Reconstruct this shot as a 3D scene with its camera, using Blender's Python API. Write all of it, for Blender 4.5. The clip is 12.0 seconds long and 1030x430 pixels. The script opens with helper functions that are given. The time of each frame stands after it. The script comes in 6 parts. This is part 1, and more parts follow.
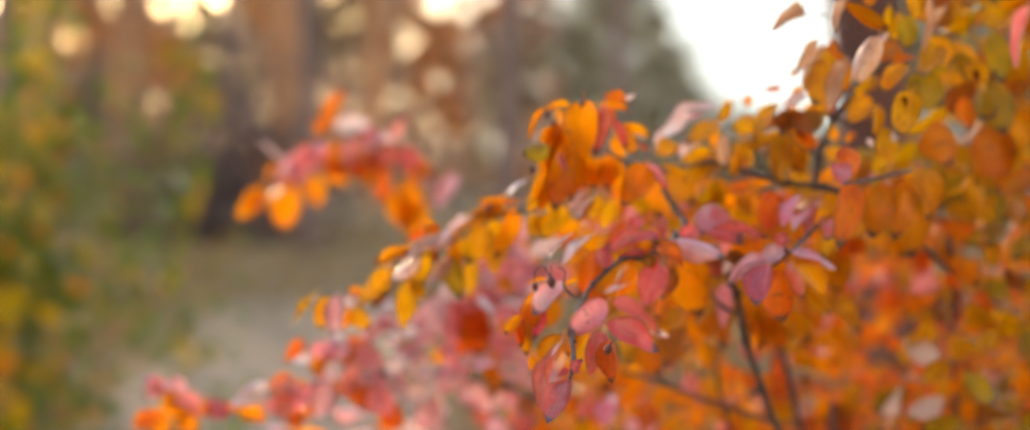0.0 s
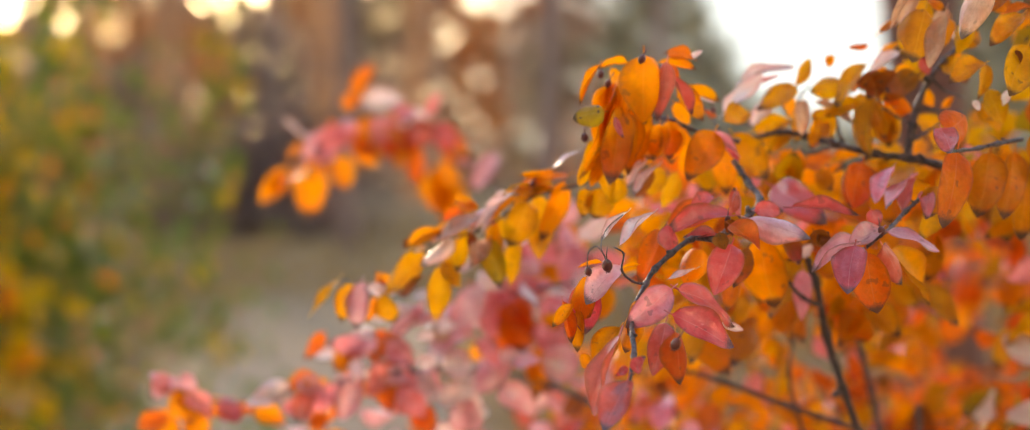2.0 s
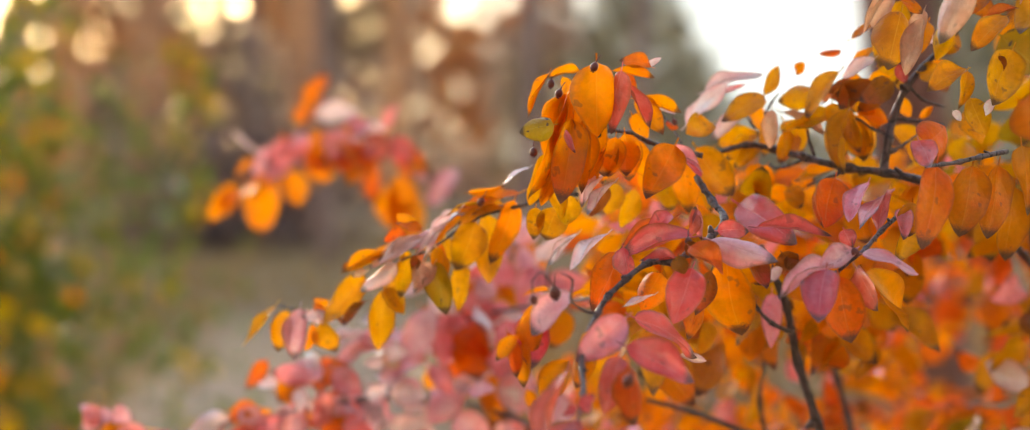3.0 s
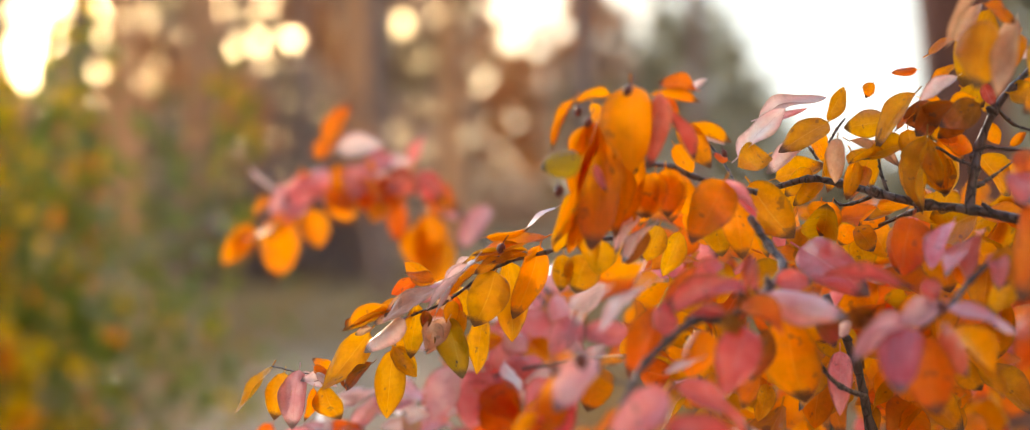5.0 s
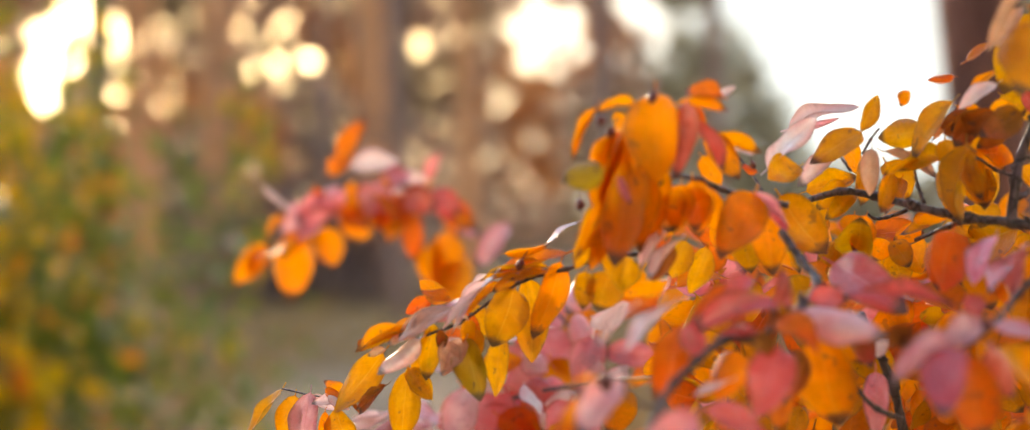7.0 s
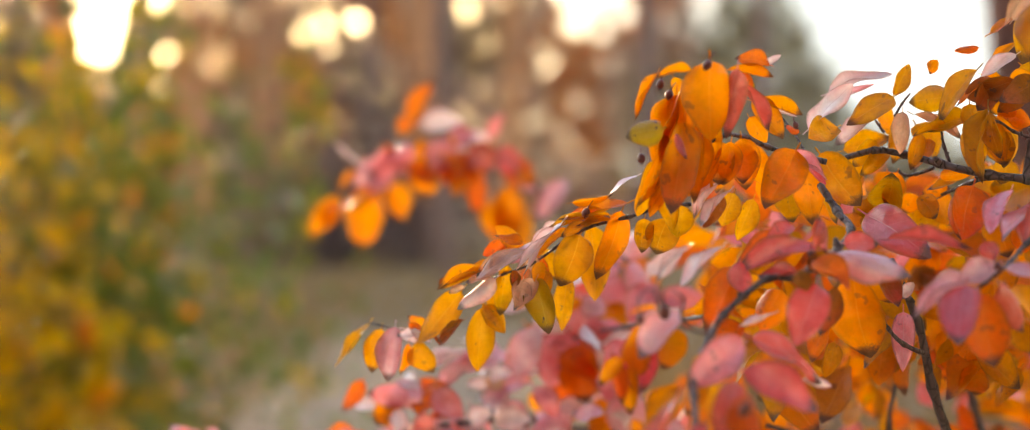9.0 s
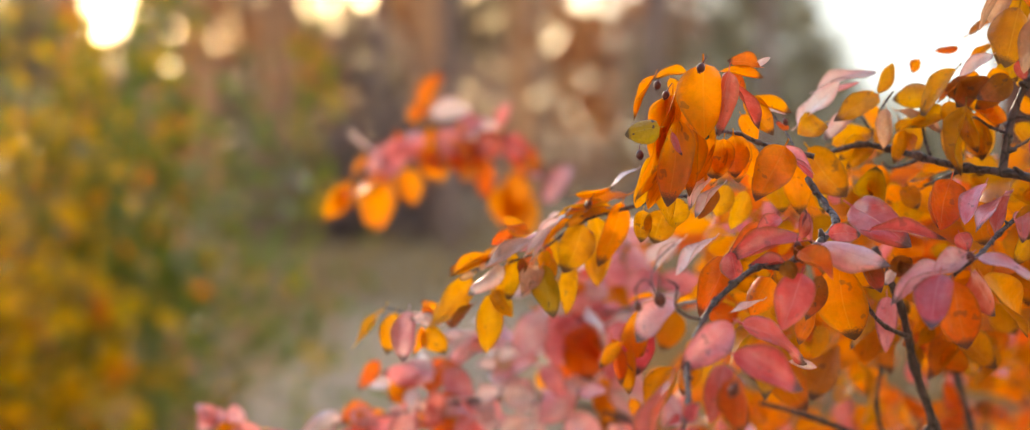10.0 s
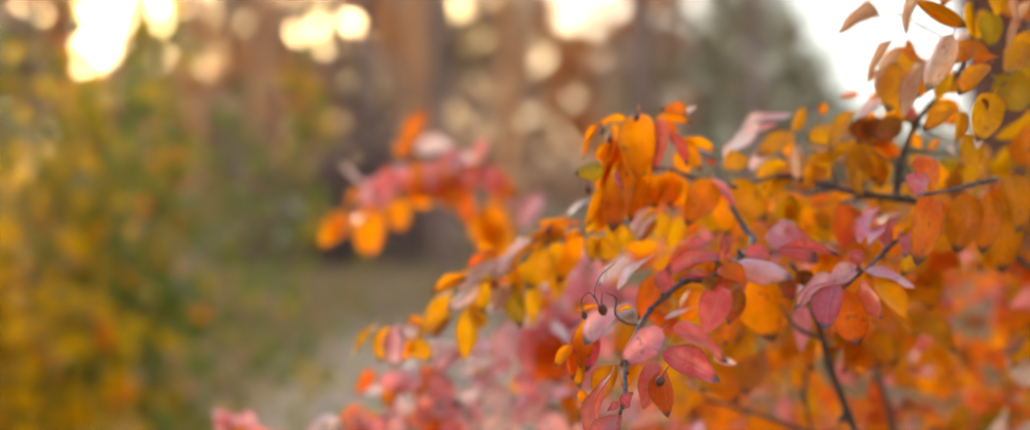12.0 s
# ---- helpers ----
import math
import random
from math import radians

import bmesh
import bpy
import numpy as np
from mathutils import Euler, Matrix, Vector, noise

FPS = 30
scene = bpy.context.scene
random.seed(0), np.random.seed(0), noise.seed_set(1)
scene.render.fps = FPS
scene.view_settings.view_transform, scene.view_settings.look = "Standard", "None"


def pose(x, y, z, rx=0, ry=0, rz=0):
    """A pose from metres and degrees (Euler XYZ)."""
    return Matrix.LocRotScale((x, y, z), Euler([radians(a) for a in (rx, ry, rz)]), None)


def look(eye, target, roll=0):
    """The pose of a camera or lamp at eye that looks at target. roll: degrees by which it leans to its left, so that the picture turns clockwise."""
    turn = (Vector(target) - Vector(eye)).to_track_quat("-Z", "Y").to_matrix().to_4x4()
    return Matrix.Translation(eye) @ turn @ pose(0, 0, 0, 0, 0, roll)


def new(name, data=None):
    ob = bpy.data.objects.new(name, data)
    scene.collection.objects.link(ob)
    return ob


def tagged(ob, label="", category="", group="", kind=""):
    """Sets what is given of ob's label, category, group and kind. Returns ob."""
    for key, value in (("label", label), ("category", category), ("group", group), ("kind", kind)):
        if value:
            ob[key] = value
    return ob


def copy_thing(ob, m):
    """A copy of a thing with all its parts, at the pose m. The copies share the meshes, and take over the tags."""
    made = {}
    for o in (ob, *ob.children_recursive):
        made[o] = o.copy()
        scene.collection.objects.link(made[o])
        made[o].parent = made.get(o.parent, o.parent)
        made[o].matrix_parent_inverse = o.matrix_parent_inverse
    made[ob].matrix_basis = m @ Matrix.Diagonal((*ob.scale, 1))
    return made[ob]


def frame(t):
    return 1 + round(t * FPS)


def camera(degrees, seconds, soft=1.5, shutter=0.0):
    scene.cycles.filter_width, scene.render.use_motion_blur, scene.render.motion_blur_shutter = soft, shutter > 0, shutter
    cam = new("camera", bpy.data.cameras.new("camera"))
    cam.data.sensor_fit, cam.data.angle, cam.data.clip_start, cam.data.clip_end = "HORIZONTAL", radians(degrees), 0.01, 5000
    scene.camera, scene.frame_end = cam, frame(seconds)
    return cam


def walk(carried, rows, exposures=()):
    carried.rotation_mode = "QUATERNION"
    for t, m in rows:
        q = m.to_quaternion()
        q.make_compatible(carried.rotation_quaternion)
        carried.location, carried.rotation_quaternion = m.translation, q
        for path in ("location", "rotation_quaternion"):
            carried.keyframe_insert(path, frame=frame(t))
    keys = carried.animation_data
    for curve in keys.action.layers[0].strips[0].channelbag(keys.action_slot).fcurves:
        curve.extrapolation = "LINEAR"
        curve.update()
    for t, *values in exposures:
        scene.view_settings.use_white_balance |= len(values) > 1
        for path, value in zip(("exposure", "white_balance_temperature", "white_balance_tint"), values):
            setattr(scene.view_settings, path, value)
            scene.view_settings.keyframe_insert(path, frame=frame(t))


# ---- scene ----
cam = camera(34.00, 12.0, soft=0.95)
PATH = [
    (0, pose(-0.0101, -0.1968, 1.2740, 87.523, -0.147, -1.344)),
    (0.5, pose(-0.0139, -0.1632, 1.2711, 87.509, -0.127, -0.412)),
    (1, pose(-0.0140, -0.1263, 1.2692, 87.502, -0.253, -0.171)),
    (1.5, pose(-0.0134, -0.0852, 1.2622, 87.445, -0.222, -0.601)),
    (2, pose(-0.0118, -0.0420, 1.2540, 87.397, -0.163, 0.008)),
    (2.5, pose(0.0005, 0.0000, 1.2505, 87.542, -0.001, 0.000)),
    (3, pose(0.0099, 0.0377, 1.2563, 87.777, 0.143, -0.598)),
    (3.2, pose(0.0136, 0.0502, 1.2572, 87.911, 0.034, -0.434)),
    (4.8, pose(0.0311, 0.1604, 1.2593, 88.750, 0.711, 1.255)),
    (5, pose(0.0276, 0.1736, 1.2601, 88.823, 0.753, 1.303)),
    (5.5, pose(0.0375, 0.1983, 1.2600, 88.994, 0.989, 1.273)),
    (6, pose(0.0323, 0.2162, 1.2511, 89.128, 1.166, 0.845)),
    (6.5, pose(0.0261, 0.2190, 1.2557, 89.396, 1.147, 1.580)),
    (7, pose(0.0260, 0.2112, 1.2564, 89.547, 0.952, 1.916)),
    (7.2, pose(0.0264, 0.2071, 1.2538, 89.523, 0.920, 2.088)),
    (8.8, pose(0.0207, 0.1203, 1.2542, 88.478, 0.526, 3.369)),
    (9, pose(0.0168, 0.1082, 1.2519, 88.302, 0.410, 3.423)),
    (9.5, pose(0.0186, 0.0785, 1.2568, 87.783, 0.489, 3.673)),
    (10, pose(0.0207, 0.0477, 1.2635, 87.457, 0.564, 3.660)),
    (10.5, pose(0.0226, 0.0117, 1.2672, 87.395, 0.685, 4.140)),
    (11, pose(0.0265, -0.0296, 1.2723, 87.490, 0.914, 4.102)),
    (11.2, pose(0.0306, -0.0483, 1.2728, 87.598, 1.018, 4.055)),
    (11.4, pose(0.0358, -0.0684, 1.2726, 87.744, 1.151, 3.966)),
    (11.5, pose(0.0382, -0.0787, 1.2726, 87.819, 1.222, 3.895)),
    (11.6, pose(0.0402, -0.0891, 1.2729, 87.887, 1.284, 3.798)),
    (12, pose(0.0463, -0.1311, 1.2752, 88.138, 1.538, 3.319)),
]
walk(cam, PATH, [(0, 2.90, 7550, 11), (12, 2.90, 7550, 11)])
# the lens: a fast portrait lens, focused a little under a metre away
cam.data.dof.use_dof = True
cam.data.dof.focus_distance = 0.92
cam.data.dof.aperture_fstop = 3.45

# ---- world and sun: low evening sun behind the wood ----
SUN_AZIMUTH, SUN_HEIGHT = 16.5, 14.0  # degrees to the left of +y, degrees up
world = bpy.data.worlds.new("evening_sky")
scene.world = world
world.use_nodes = True
wn = world.node_tree.nodes
sky = wn.new("ShaderNodeTexSky")
sky.sky_type, sky.sun_disc = "NISHITA", False
sky.sun_elevation, sky.sun_rotation = radians(SUN_HEIGHT), radians(-SUN_AZIMUTH)
sky.air_density, sky.dust_density, sky.ozone_density = 1.0, 0.2, 0.6
wn["Background"].inputs["Strength"].default_value = 0.15
world.node_tree.links.new(sky.outputs["Color"], wn["Background"].inputs["Color"])

sun = new("sun", bpy.data.lights.new("sun", "SUN"))
sun.data.energy, sun.data.angle, sun.data.color = 0.9, radians(1.5), (1.0, 0.78, 0.52)
a, h = radians(SUN_AZIMUTH), radians(SUN_HEIGHT)
sun.matrix_world = look((-math.sin(a) * 60, math.cos(a) * 60, math.tan(h) * 60 + 1.2), (0, 0, 1.2))


# ---- materials ----
def nodes_of(name):
    m = bpy.data.materials.new(name)
    m.use_nodes = True
    t = m.node_tree
    t.nodes.clear()

    def add(kind, **values):
        n = t.nodes.new("ShaderNode" + kind)
        for key, value in values.items():
            if key in n.inputs:
                n.inputs[key].default_value = value
            elif key == "feature":
                n.feature = value
            elif key == "operation":
                n.operation = value
        return n

    def join(a, b):
        t.links.new(a, b)

    def maths(op, a, b=None, clamp=False):
        n = t.nodes.new("ShaderNodeMath")
        n.operation, n.use_clamp = op, clamp
        for k, v in enumerate((a, b)):
            if v is None:
                continue
            if isinstance(v, (int, float)):
                n.inputs[k].default_value = v
            else:
                t.links.new(v, n.inputs[k])
        return n.outputs[0]

    def blend(fac, a, b, mode="MIX"):
        n = t.nodes.new("ShaderNodeMix")
        n.data_type, n.blend_type = "RGBA", mode
        for k, v in ((0, fac), (6, a), (7, b)):
            if isinstance(v, (int, float)):
                n.inputs[k].default_value = v
            elif isinstance(v, tuple):
                n.inputs[k].default_value = (*v, 1)
            else:
                t.links.new(v, n.inputs[k])
        return n.outputs[2]

    return m, add, join, maths, blend


def rise(maths, value, low, high):
    """0 below low, 1 above high."""
    return maths("DIVIDE", maths("SUBTRACT", value, low), high - low, True)


def leaf_material(name, base, second, vein, through_colour, gloss=0.42, tip=0.7, spots=0.35, see=0.43, blush=0.75, margin=None):
    m, add, join, maths, blend = nodes_of(name)
    uv = add("TexCoord").outputs["UV"]
    info, geo = add("ObjectInfo").outputs["Random"], add("NewGeometry").outputs["Random Per Island"]
    chance = maths("FRACT", maths("ADD", maths("MULTIPLY", info, 7.31), maths("MULTIPLY", geo, 3.17)))
    split = add("SeparateXYZ")
    join(uv, split.inputs[0])
    across, along = maths("ABSOLUTE", maths("SUBTRACT", split.outputs[0], 0.5)), split.outputs[1]
    place = add("CombineXYZ")
    join(maths("ADD", split.outputs[0], maths("MULTIPLY", chance, 40)), place.inputs[0])
    join(maths("MULTIPLY", along, 1.8), place.inputs[1])
    join(chance, place.inputs[2])
    broad, fine, mottle = add("TexNoise", Scale=1.8, Detail=3.0), add("TexNoise", Scale=26.0, Detail=4.0), add("TexNoise", Scale=6.5, Detail=4.0)
    for n in (broad, fine, mottle):
        join(place.outputs[0], n.inputs["Vector"])
    col = blend(rise(maths, broad.outputs["Fac"], 0.36, 0.64), base, second)
    # some leaves redden towards the tip
    redder = maths("MULTIPLY", maths("MULTIPLY", rise(maths, maths("ADD", along, maths("MULTIPLY", broad.outputs["Fac"], 0.8)), 0.75, 1.25), rise(maths, maths("FRACT", maths("MULTIPLY", chance, 3.9)), 0.3, 0.8)), blush)
    col = blend(redder, col, (0.66, 0.11, 0.085))
    col = blend(maths("MULTIPLY", rise(maths, mottle.outputs["Fac"], 0.42, 0.72), 0.42 if blush else 0.22), col, tuple(0.45 * v for v in second))
    col = blend(maths("MULTIPLY", fine.outputs["Fac"], 0.26), col, tuple(0.55 * v for v in base))
    # each leaf a little lighter or darker, redder or yellower
    tone = add("HueSaturation", Saturation=1.08)
    join(maths("ADD", 0.485, maths("MULTIPLY", chance, 0.03)), tone.inputs["Hue"])
    join(maths("ADD", 0.80, maths("MULTIPLY", maths("FRACT", maths("MULTIPLY", chance, 9.7)), 0.45)), tone.inputs["Value"])
    join(col, tone.inputs["Color"])
    col = tone.outputs["Color"]
    # midrib and side veins
    rib = maths("SUBTRACT", 1.0, rise(maths, across, 0.006, 0.024))
    run = maths("FRACT", maths("MULTIPLY", maths("ADD", maths("SUBTRACT", along, maths("MULTIPLY", across, 0.55)), maths("MULTIPLY", broad.outputs["Fac"], 0.25)), 5.0))
    side = maths("MULTIPLY", maths("SUBTRACT", 1.0, rise(maths, maths("ABSOLUTE", maths("SUBTRACT", run, 0.5)), 0.02, 0.08)), 0.22)
    veins = maths("MAXIMUM", rib, side)
    col = blend(maths("MULTIPLY", veins, 0.35), col, vein)
    # pale leaves redden towards the margin and the tip
    if margin:
        outer = maths("ADD", maths("ADD", across, maths("MULTIPLY", rise(maths, along, 0.55, 1.0), 0.18)), maths("MULTIPLY", broad.outputs["Fac"], 0.45))
        col = blend(maths("MULTIPLY", rise(maths, outer, 0.46, 0.84), 0.7), col, margin)
    # dried rim
    rim = maths("MULTIPLY", rise(maths, maths("ADD", across, maths("MULTIPLY", mottle.outputs["Fac"], 0.12)), 0.47, 0.55), 0.7)
    col = blend(rim, col, (0.20, 0.07, 0.02))
    # withered tip and brown spots
    wither = maths("MULTIPLY", rise(maths, maths("ADD", along, maths("MULTIPLY", fine.outputs["Fac"], 0.16)), 0.90, 0.99),
                   maths("LESS_THAN", maths("FRACT", maths("MULTIPLY", chance, 5.3)), tip))
    blot = add("TexNoise", Scale=2.6, Detail=2.0)
    shift = add("VectorMath", operation="ADD")
    shift.inputs[1].default_value = (9.1, 3.7, 5.2)
    join(place.outputs[0], shift.inputs[0])
    join(shift.outputs[0], blot.inputs["Vector"])
    spot = maths("MULTIPLY", rise(maths, blot.outputs["Fac"], 0.66, 0.70), spots)
    dark = maths("MAXIMUM", maths("MULTIPLY", wither, 0.85), spot)
    col = blend(dark, col, (0.07, 0.05, 0.05))
    cells = add("TexVoronoi", Scale=9.0, feature="SMOOTH_F1")
    join(place.outputs[0], cells.inputs["Vector"])
    bump = add("Bump", Strength=0.45, Distance=0.0012)
    relief = maths("ADD", maths("MULTIPLY", veins, -0.7), maths("ADD", maths("MULTIPLY", fine.outputs["Fac"], 0.45), maths("MULTIPLY", cells.outputs["Distance"], -0.9)))
    join(maths("ADD", relief, maths("MULTIPLY", broad.outputs["Fac"], 1.2)), bump.inputs["Height"])
    face = add("BsdfPrincipled", Roughness=gloss)
    face.inputs["Specular IOR Level"].default_value = 0.9 if gloss < 0.41 else 0.4
    face.inputs["Coat Weight"].default_value, face.inputs["Coat Roughness"].default_value = (0.5 if gloss < 0.41 else 0.12), 0.28
    join(col, face.inputs["Base Color"])
    join(bump.outputs[0], face.inputs["Normal"])
    glow = add("BsdfTranslucent")
    join(blend(dark, blend(0.6, col, through_colour), (0.05, 0.02, 0.01)), glow.inputs["Color"])
    mix, out = add("MixShader"), add("OutputMaterial")
    mix.inputs[0].default_value = see
    join(face.outputs[0], mix.inputs[1])
    join(glow.outputs[0], mix.inputs[2])
    join(mix.outputs[0], out.inputs[0])
    return m


LEAF = {
    "y": leaf_material("ochre_leaf", (0.63, 0.262, 0.018), (0.49, 0.155, 0.013), (0.66, 0.34, 0.05), (0.92, 0.385, 0.007), spots=0.45, blush=0.25),
    "Y": leaf_material("yellow_leaf", (0.78, 0.43, 0.012), (0.70, 0.34, 0.008), (0.75, 0.42, 0.06), (0.98, 0.55, 0.01), see=0.6, blush=0.1),
    "o": leaf_material("orange_leaf", (0.68, 0.192, 0.016), (0.64, 0.25, 0.020), (0.75, 0.30, 0.05), (1.0, 0.28, 0.006), see=0.56),
    # deeper orange leaves; shade on the shrub's right side is also in this colour
    "b": leaf_material("burnt_orange_leaf", (0.50, 0.125, 0.010), (0.44, 0.16, 0.012), (0.55, 0.22, 0.04), (0.80, 0.20, 0.006), spots=0.5, see=0.36, blush=0.4),
    "r": leaf_material("red_orange_leaf", (0.66, 0.118, 0.022), (0.70, 0.18, 0.014), (0.72, 0.25, 0.12), (0.95, 0.16, 0.012)),
    "p": leaf_material("pink_red_leaf", (0.61, 0.082, 0.076), (0.70, 0.18, 0.17), (0.76, 0.32, 0.32), (0.90, 0.10, 0.06), 0.25, 0.6, 0.3, 0.36, 0.0),
    "k": leaf_material("rose_leaf", (0.78, 0.18, 0.21), (0.84, 0.36, 0.41), (0.80, 0.45, 0.45), (0.95, 0.26, 0.20), 0.26, 0.4, 0.3, 0.44, 0.0),
    # pale leaves; the white sheen of the sky is put into both colours
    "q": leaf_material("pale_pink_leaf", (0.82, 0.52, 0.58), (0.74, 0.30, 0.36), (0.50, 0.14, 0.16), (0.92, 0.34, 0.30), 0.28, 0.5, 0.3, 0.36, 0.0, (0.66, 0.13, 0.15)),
    "w": leaf_material("pale_sheen_leaf", (0.90, 0.80, 0.78), (0.84, 0.62, 0.60), (0.50, 0.16, 0.18), (0.88, 0.48, 0.42), 0.30, 0.25, 0.12, 0.36, 0.0, (0.72, 0.22, 0.25)),
    "l": leaf_material("tan_pink_leaf", (0.70, 0.46, 0.34), (0.64, 0.32, 0.20), (0.50, 0.24, 0.16), (0.85, 0.45, 0.22), 0.36, 0.6, 0.25, 0.38, 0.3, (0.62, 0.20, 0.14)),
    "d": leaf_material("withered_brown_leaf", (0.25, 0.075, 0.018), (0.32, 0.10, 0.018), (0.30, 0.12, 0.05), (0.40, 0.10, 0.01), 0.5, 0.6, 0.6, 0.3),
    "g": leaf_material("olive_leaf", (0.30, 0.165, 0.010), (0.42, 0.20, 0.010), (0.40, 0.28, 0.05), (0.50, 0.32, 0.015), 0.45, 0.95, 0.9, 0.33, 0.0),
    "G": leaf_material("green_leaf", (0.042, 0.082, 0.014), (0.09, 0.12, 0.016), (0.2, 0.2, 0.06), (0.22, 0.29, 0.015), 0.45, 0.3, 0.4, 0.35, 0.1),
    "a": leaf_material("dull_yellow_leaf", (0.45, 0.265, 0.010), (0.33, 0.19, 0.010), (0.5, 0.34, 0.06), (0.62, 0.38, 0.012), 0.45, 0.5, 0.4, 0.4, 0.0),
    "e": leaf_material("yellow_green_leaf", (0.18, 0.145, 0.008), (0.115, 0.105, 0.007), (0.3, 0.26, 0.06), (0.34, 0.30, 0.015), 0.45, 0.4, 0.4, 0.38, 0.0),
    "s": leaf_material("grey_green_leaf", (0.16, 0.19, 0.16), (0.11, 0.13, 0.08), (0.25, 0.27, 0.2), (0.25, 0.28, 0.1), 0.3, 0.3, 0.3, 0.3),
}


def bark_material(name, dark, light, scale, rough=0.8, stretch=0.25, depth=0.004):
    m, add, join, maths, blend = nodes_of(name)
    where = add("Mapping")
    where.inputs["Scale"].default_value = (1, 1, stretch)
    join(add("TexCoord").outputs["Object"], where.inputs[0])
    plates, grain = add("TexVoronoi", Scale=scale, feature="DISTANCE_TO_EDGE"), add("TexNoise", Scale=scale * 3, Detail=6.0)
    patches = add("TexNoise", Scale=scale * 0.25, Detail=2.0)
    for n in (plates, grain, patches):
        join(where.outputs[0], n.inputs["Vector"])
    crack = rise(maths, plates.outputs["Distance"], 0.0, 0.12)
    col = blend(rise(maths, patches.outputs["Fac"], 0.35, 0.65), light, tuple(0.5 * (u + v) for u, v in zip(dark, light)))
    col = blend(maths("MULTIPLY", grain.outputs["Fac"], 0.6), col, dark)
    col = blend(crack, dark, col)
    bump = add("Bump", Strength=0.8, Distance=depth)
    join(maths("ADD", crack, maths("MULTIPLY", grain.outputs["Fac"], 0.5)), bump.inputs["Height"])
    face, out = add("BsdfPrincipled", Roughness=rough), add("OutputMaterial")
    face.inputs["Specular IOR Level"].default_value = 0.35 if rough < 0.7 else 0.1
    join(col, face.inputs["Base Color"])
    join(bump.outputs[0], face.inputs["Normal"])
    join(face.outputs[0], out.inputs[0])
    return m


TWIG_BARK = bark_material("twig_bark", (0.030, 0.018, 0.018), (0.17, 0.105, 0.105), 180, 0.48, 0.5, 0.0008)
PINE_BARK = bark_material("pine_bark", (0.16, 0.07, 0.04), (0.66, 0.27, 0.12), 9, 0.85, 0.3, 0.02)
NEAR_BARK = bark_material("red_pine_bark", (0.09, 0.040, 0.036), (0.29, 0.12, 0.09), 14, 0.85, 0.3, 0.015)
GREY_BARK = bark_material("grey_bark", (0.09, 0.052, 0.045), (0.26, 0.15, 0.125), 12, 0.85, 0.3, 0.02)


def plain_material(name, one, two, scale, rough, bump_depth=0.01, leafy=0.0):
    m, add, join, maths, blend = nodes_of(name)
    where = add("TexCoord").outputs["Object"]
    broad, fine = add("TexNoise", Scale=scale, Detail=4.0), add("TexNoise", Scale=scale * 14, Detail=5.0)
    for n in (broad, fine):
        join(where, n.inputs["Vector"])
    chance = add("NewGeometry").outputs["Random Per Island"]
    col = blend(rise(maths, maths("ADD", maths("MULTIPLY", broad.outputs["Fac"], 0.7), maths("MULTIPLY", chance, 0.3)), 0.35, 0.65), one, two)
    col = blend(maths("MULTIPLY", fine.outputs["Fac"], 0.5), col, tuple(0.5 * v for v in one))
    bump = add("Bump", Strength=0.5, Distance=bump_depth)
    join(fine.outputs["Fac"], bump.inputs["Height"])
    face, out = add("BsdfPrincipled", Roughness=rough), add("OutputMaterial")
    face.inputs["Specular IOR Level"].default_value = 0.35 if rough < 0.7 else 0.1
    join(col, face.inputs["Base Color"])
    join(bump.outputs[0], face.inputs["Normal"])
    if leafy:
        glow, mix = add("BsdfTranslucent"), add("MixShader")
        mix.inputs[0].default_value = leafy
        join(col, glow.inputs["Color"])
        join(face.outputs[0], mix.inputs[1])
        join(glow.outputs[0], mix.inputs[2])
        join(mix.outputs[0], out.inputs[0])
    else:
        join(face.outputs[0], out.inputs[0])
    return m


BERRY = plain_material("berry_skin", (0.10, 0.018, 0.020), (0.20, 0.045, 0.03), 300, 0.35, 0.0004)
NEEDLES = plain_material("pine_needles", (0.05, 0.055, 0.025), (0.10, 0.085, 0.035), 0.6, 0.6, 0.01, 0.3)
# far woods: base colours lightened to stand in for haze
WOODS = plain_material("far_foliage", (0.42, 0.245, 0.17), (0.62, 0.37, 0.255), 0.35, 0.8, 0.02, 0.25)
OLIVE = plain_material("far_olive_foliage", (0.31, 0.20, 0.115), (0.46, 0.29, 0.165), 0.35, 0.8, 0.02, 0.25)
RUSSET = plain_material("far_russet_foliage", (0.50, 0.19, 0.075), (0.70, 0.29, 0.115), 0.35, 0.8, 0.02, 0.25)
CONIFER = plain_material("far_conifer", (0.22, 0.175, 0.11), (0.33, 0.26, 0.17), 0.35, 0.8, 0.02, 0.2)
THICKET = plain_material("dark_thicket_leaves", (0.10, 0.06, 0.058), (0.17, 0.10, 0.085), 1.5, 0.7, 0.01, 0.2)
GRASS = plain_material("dry_grass", (0.21, 0.115, 0.045), (0.33, 0.19, 0.08), 2.0, 0.7, 0.005, 0.35)


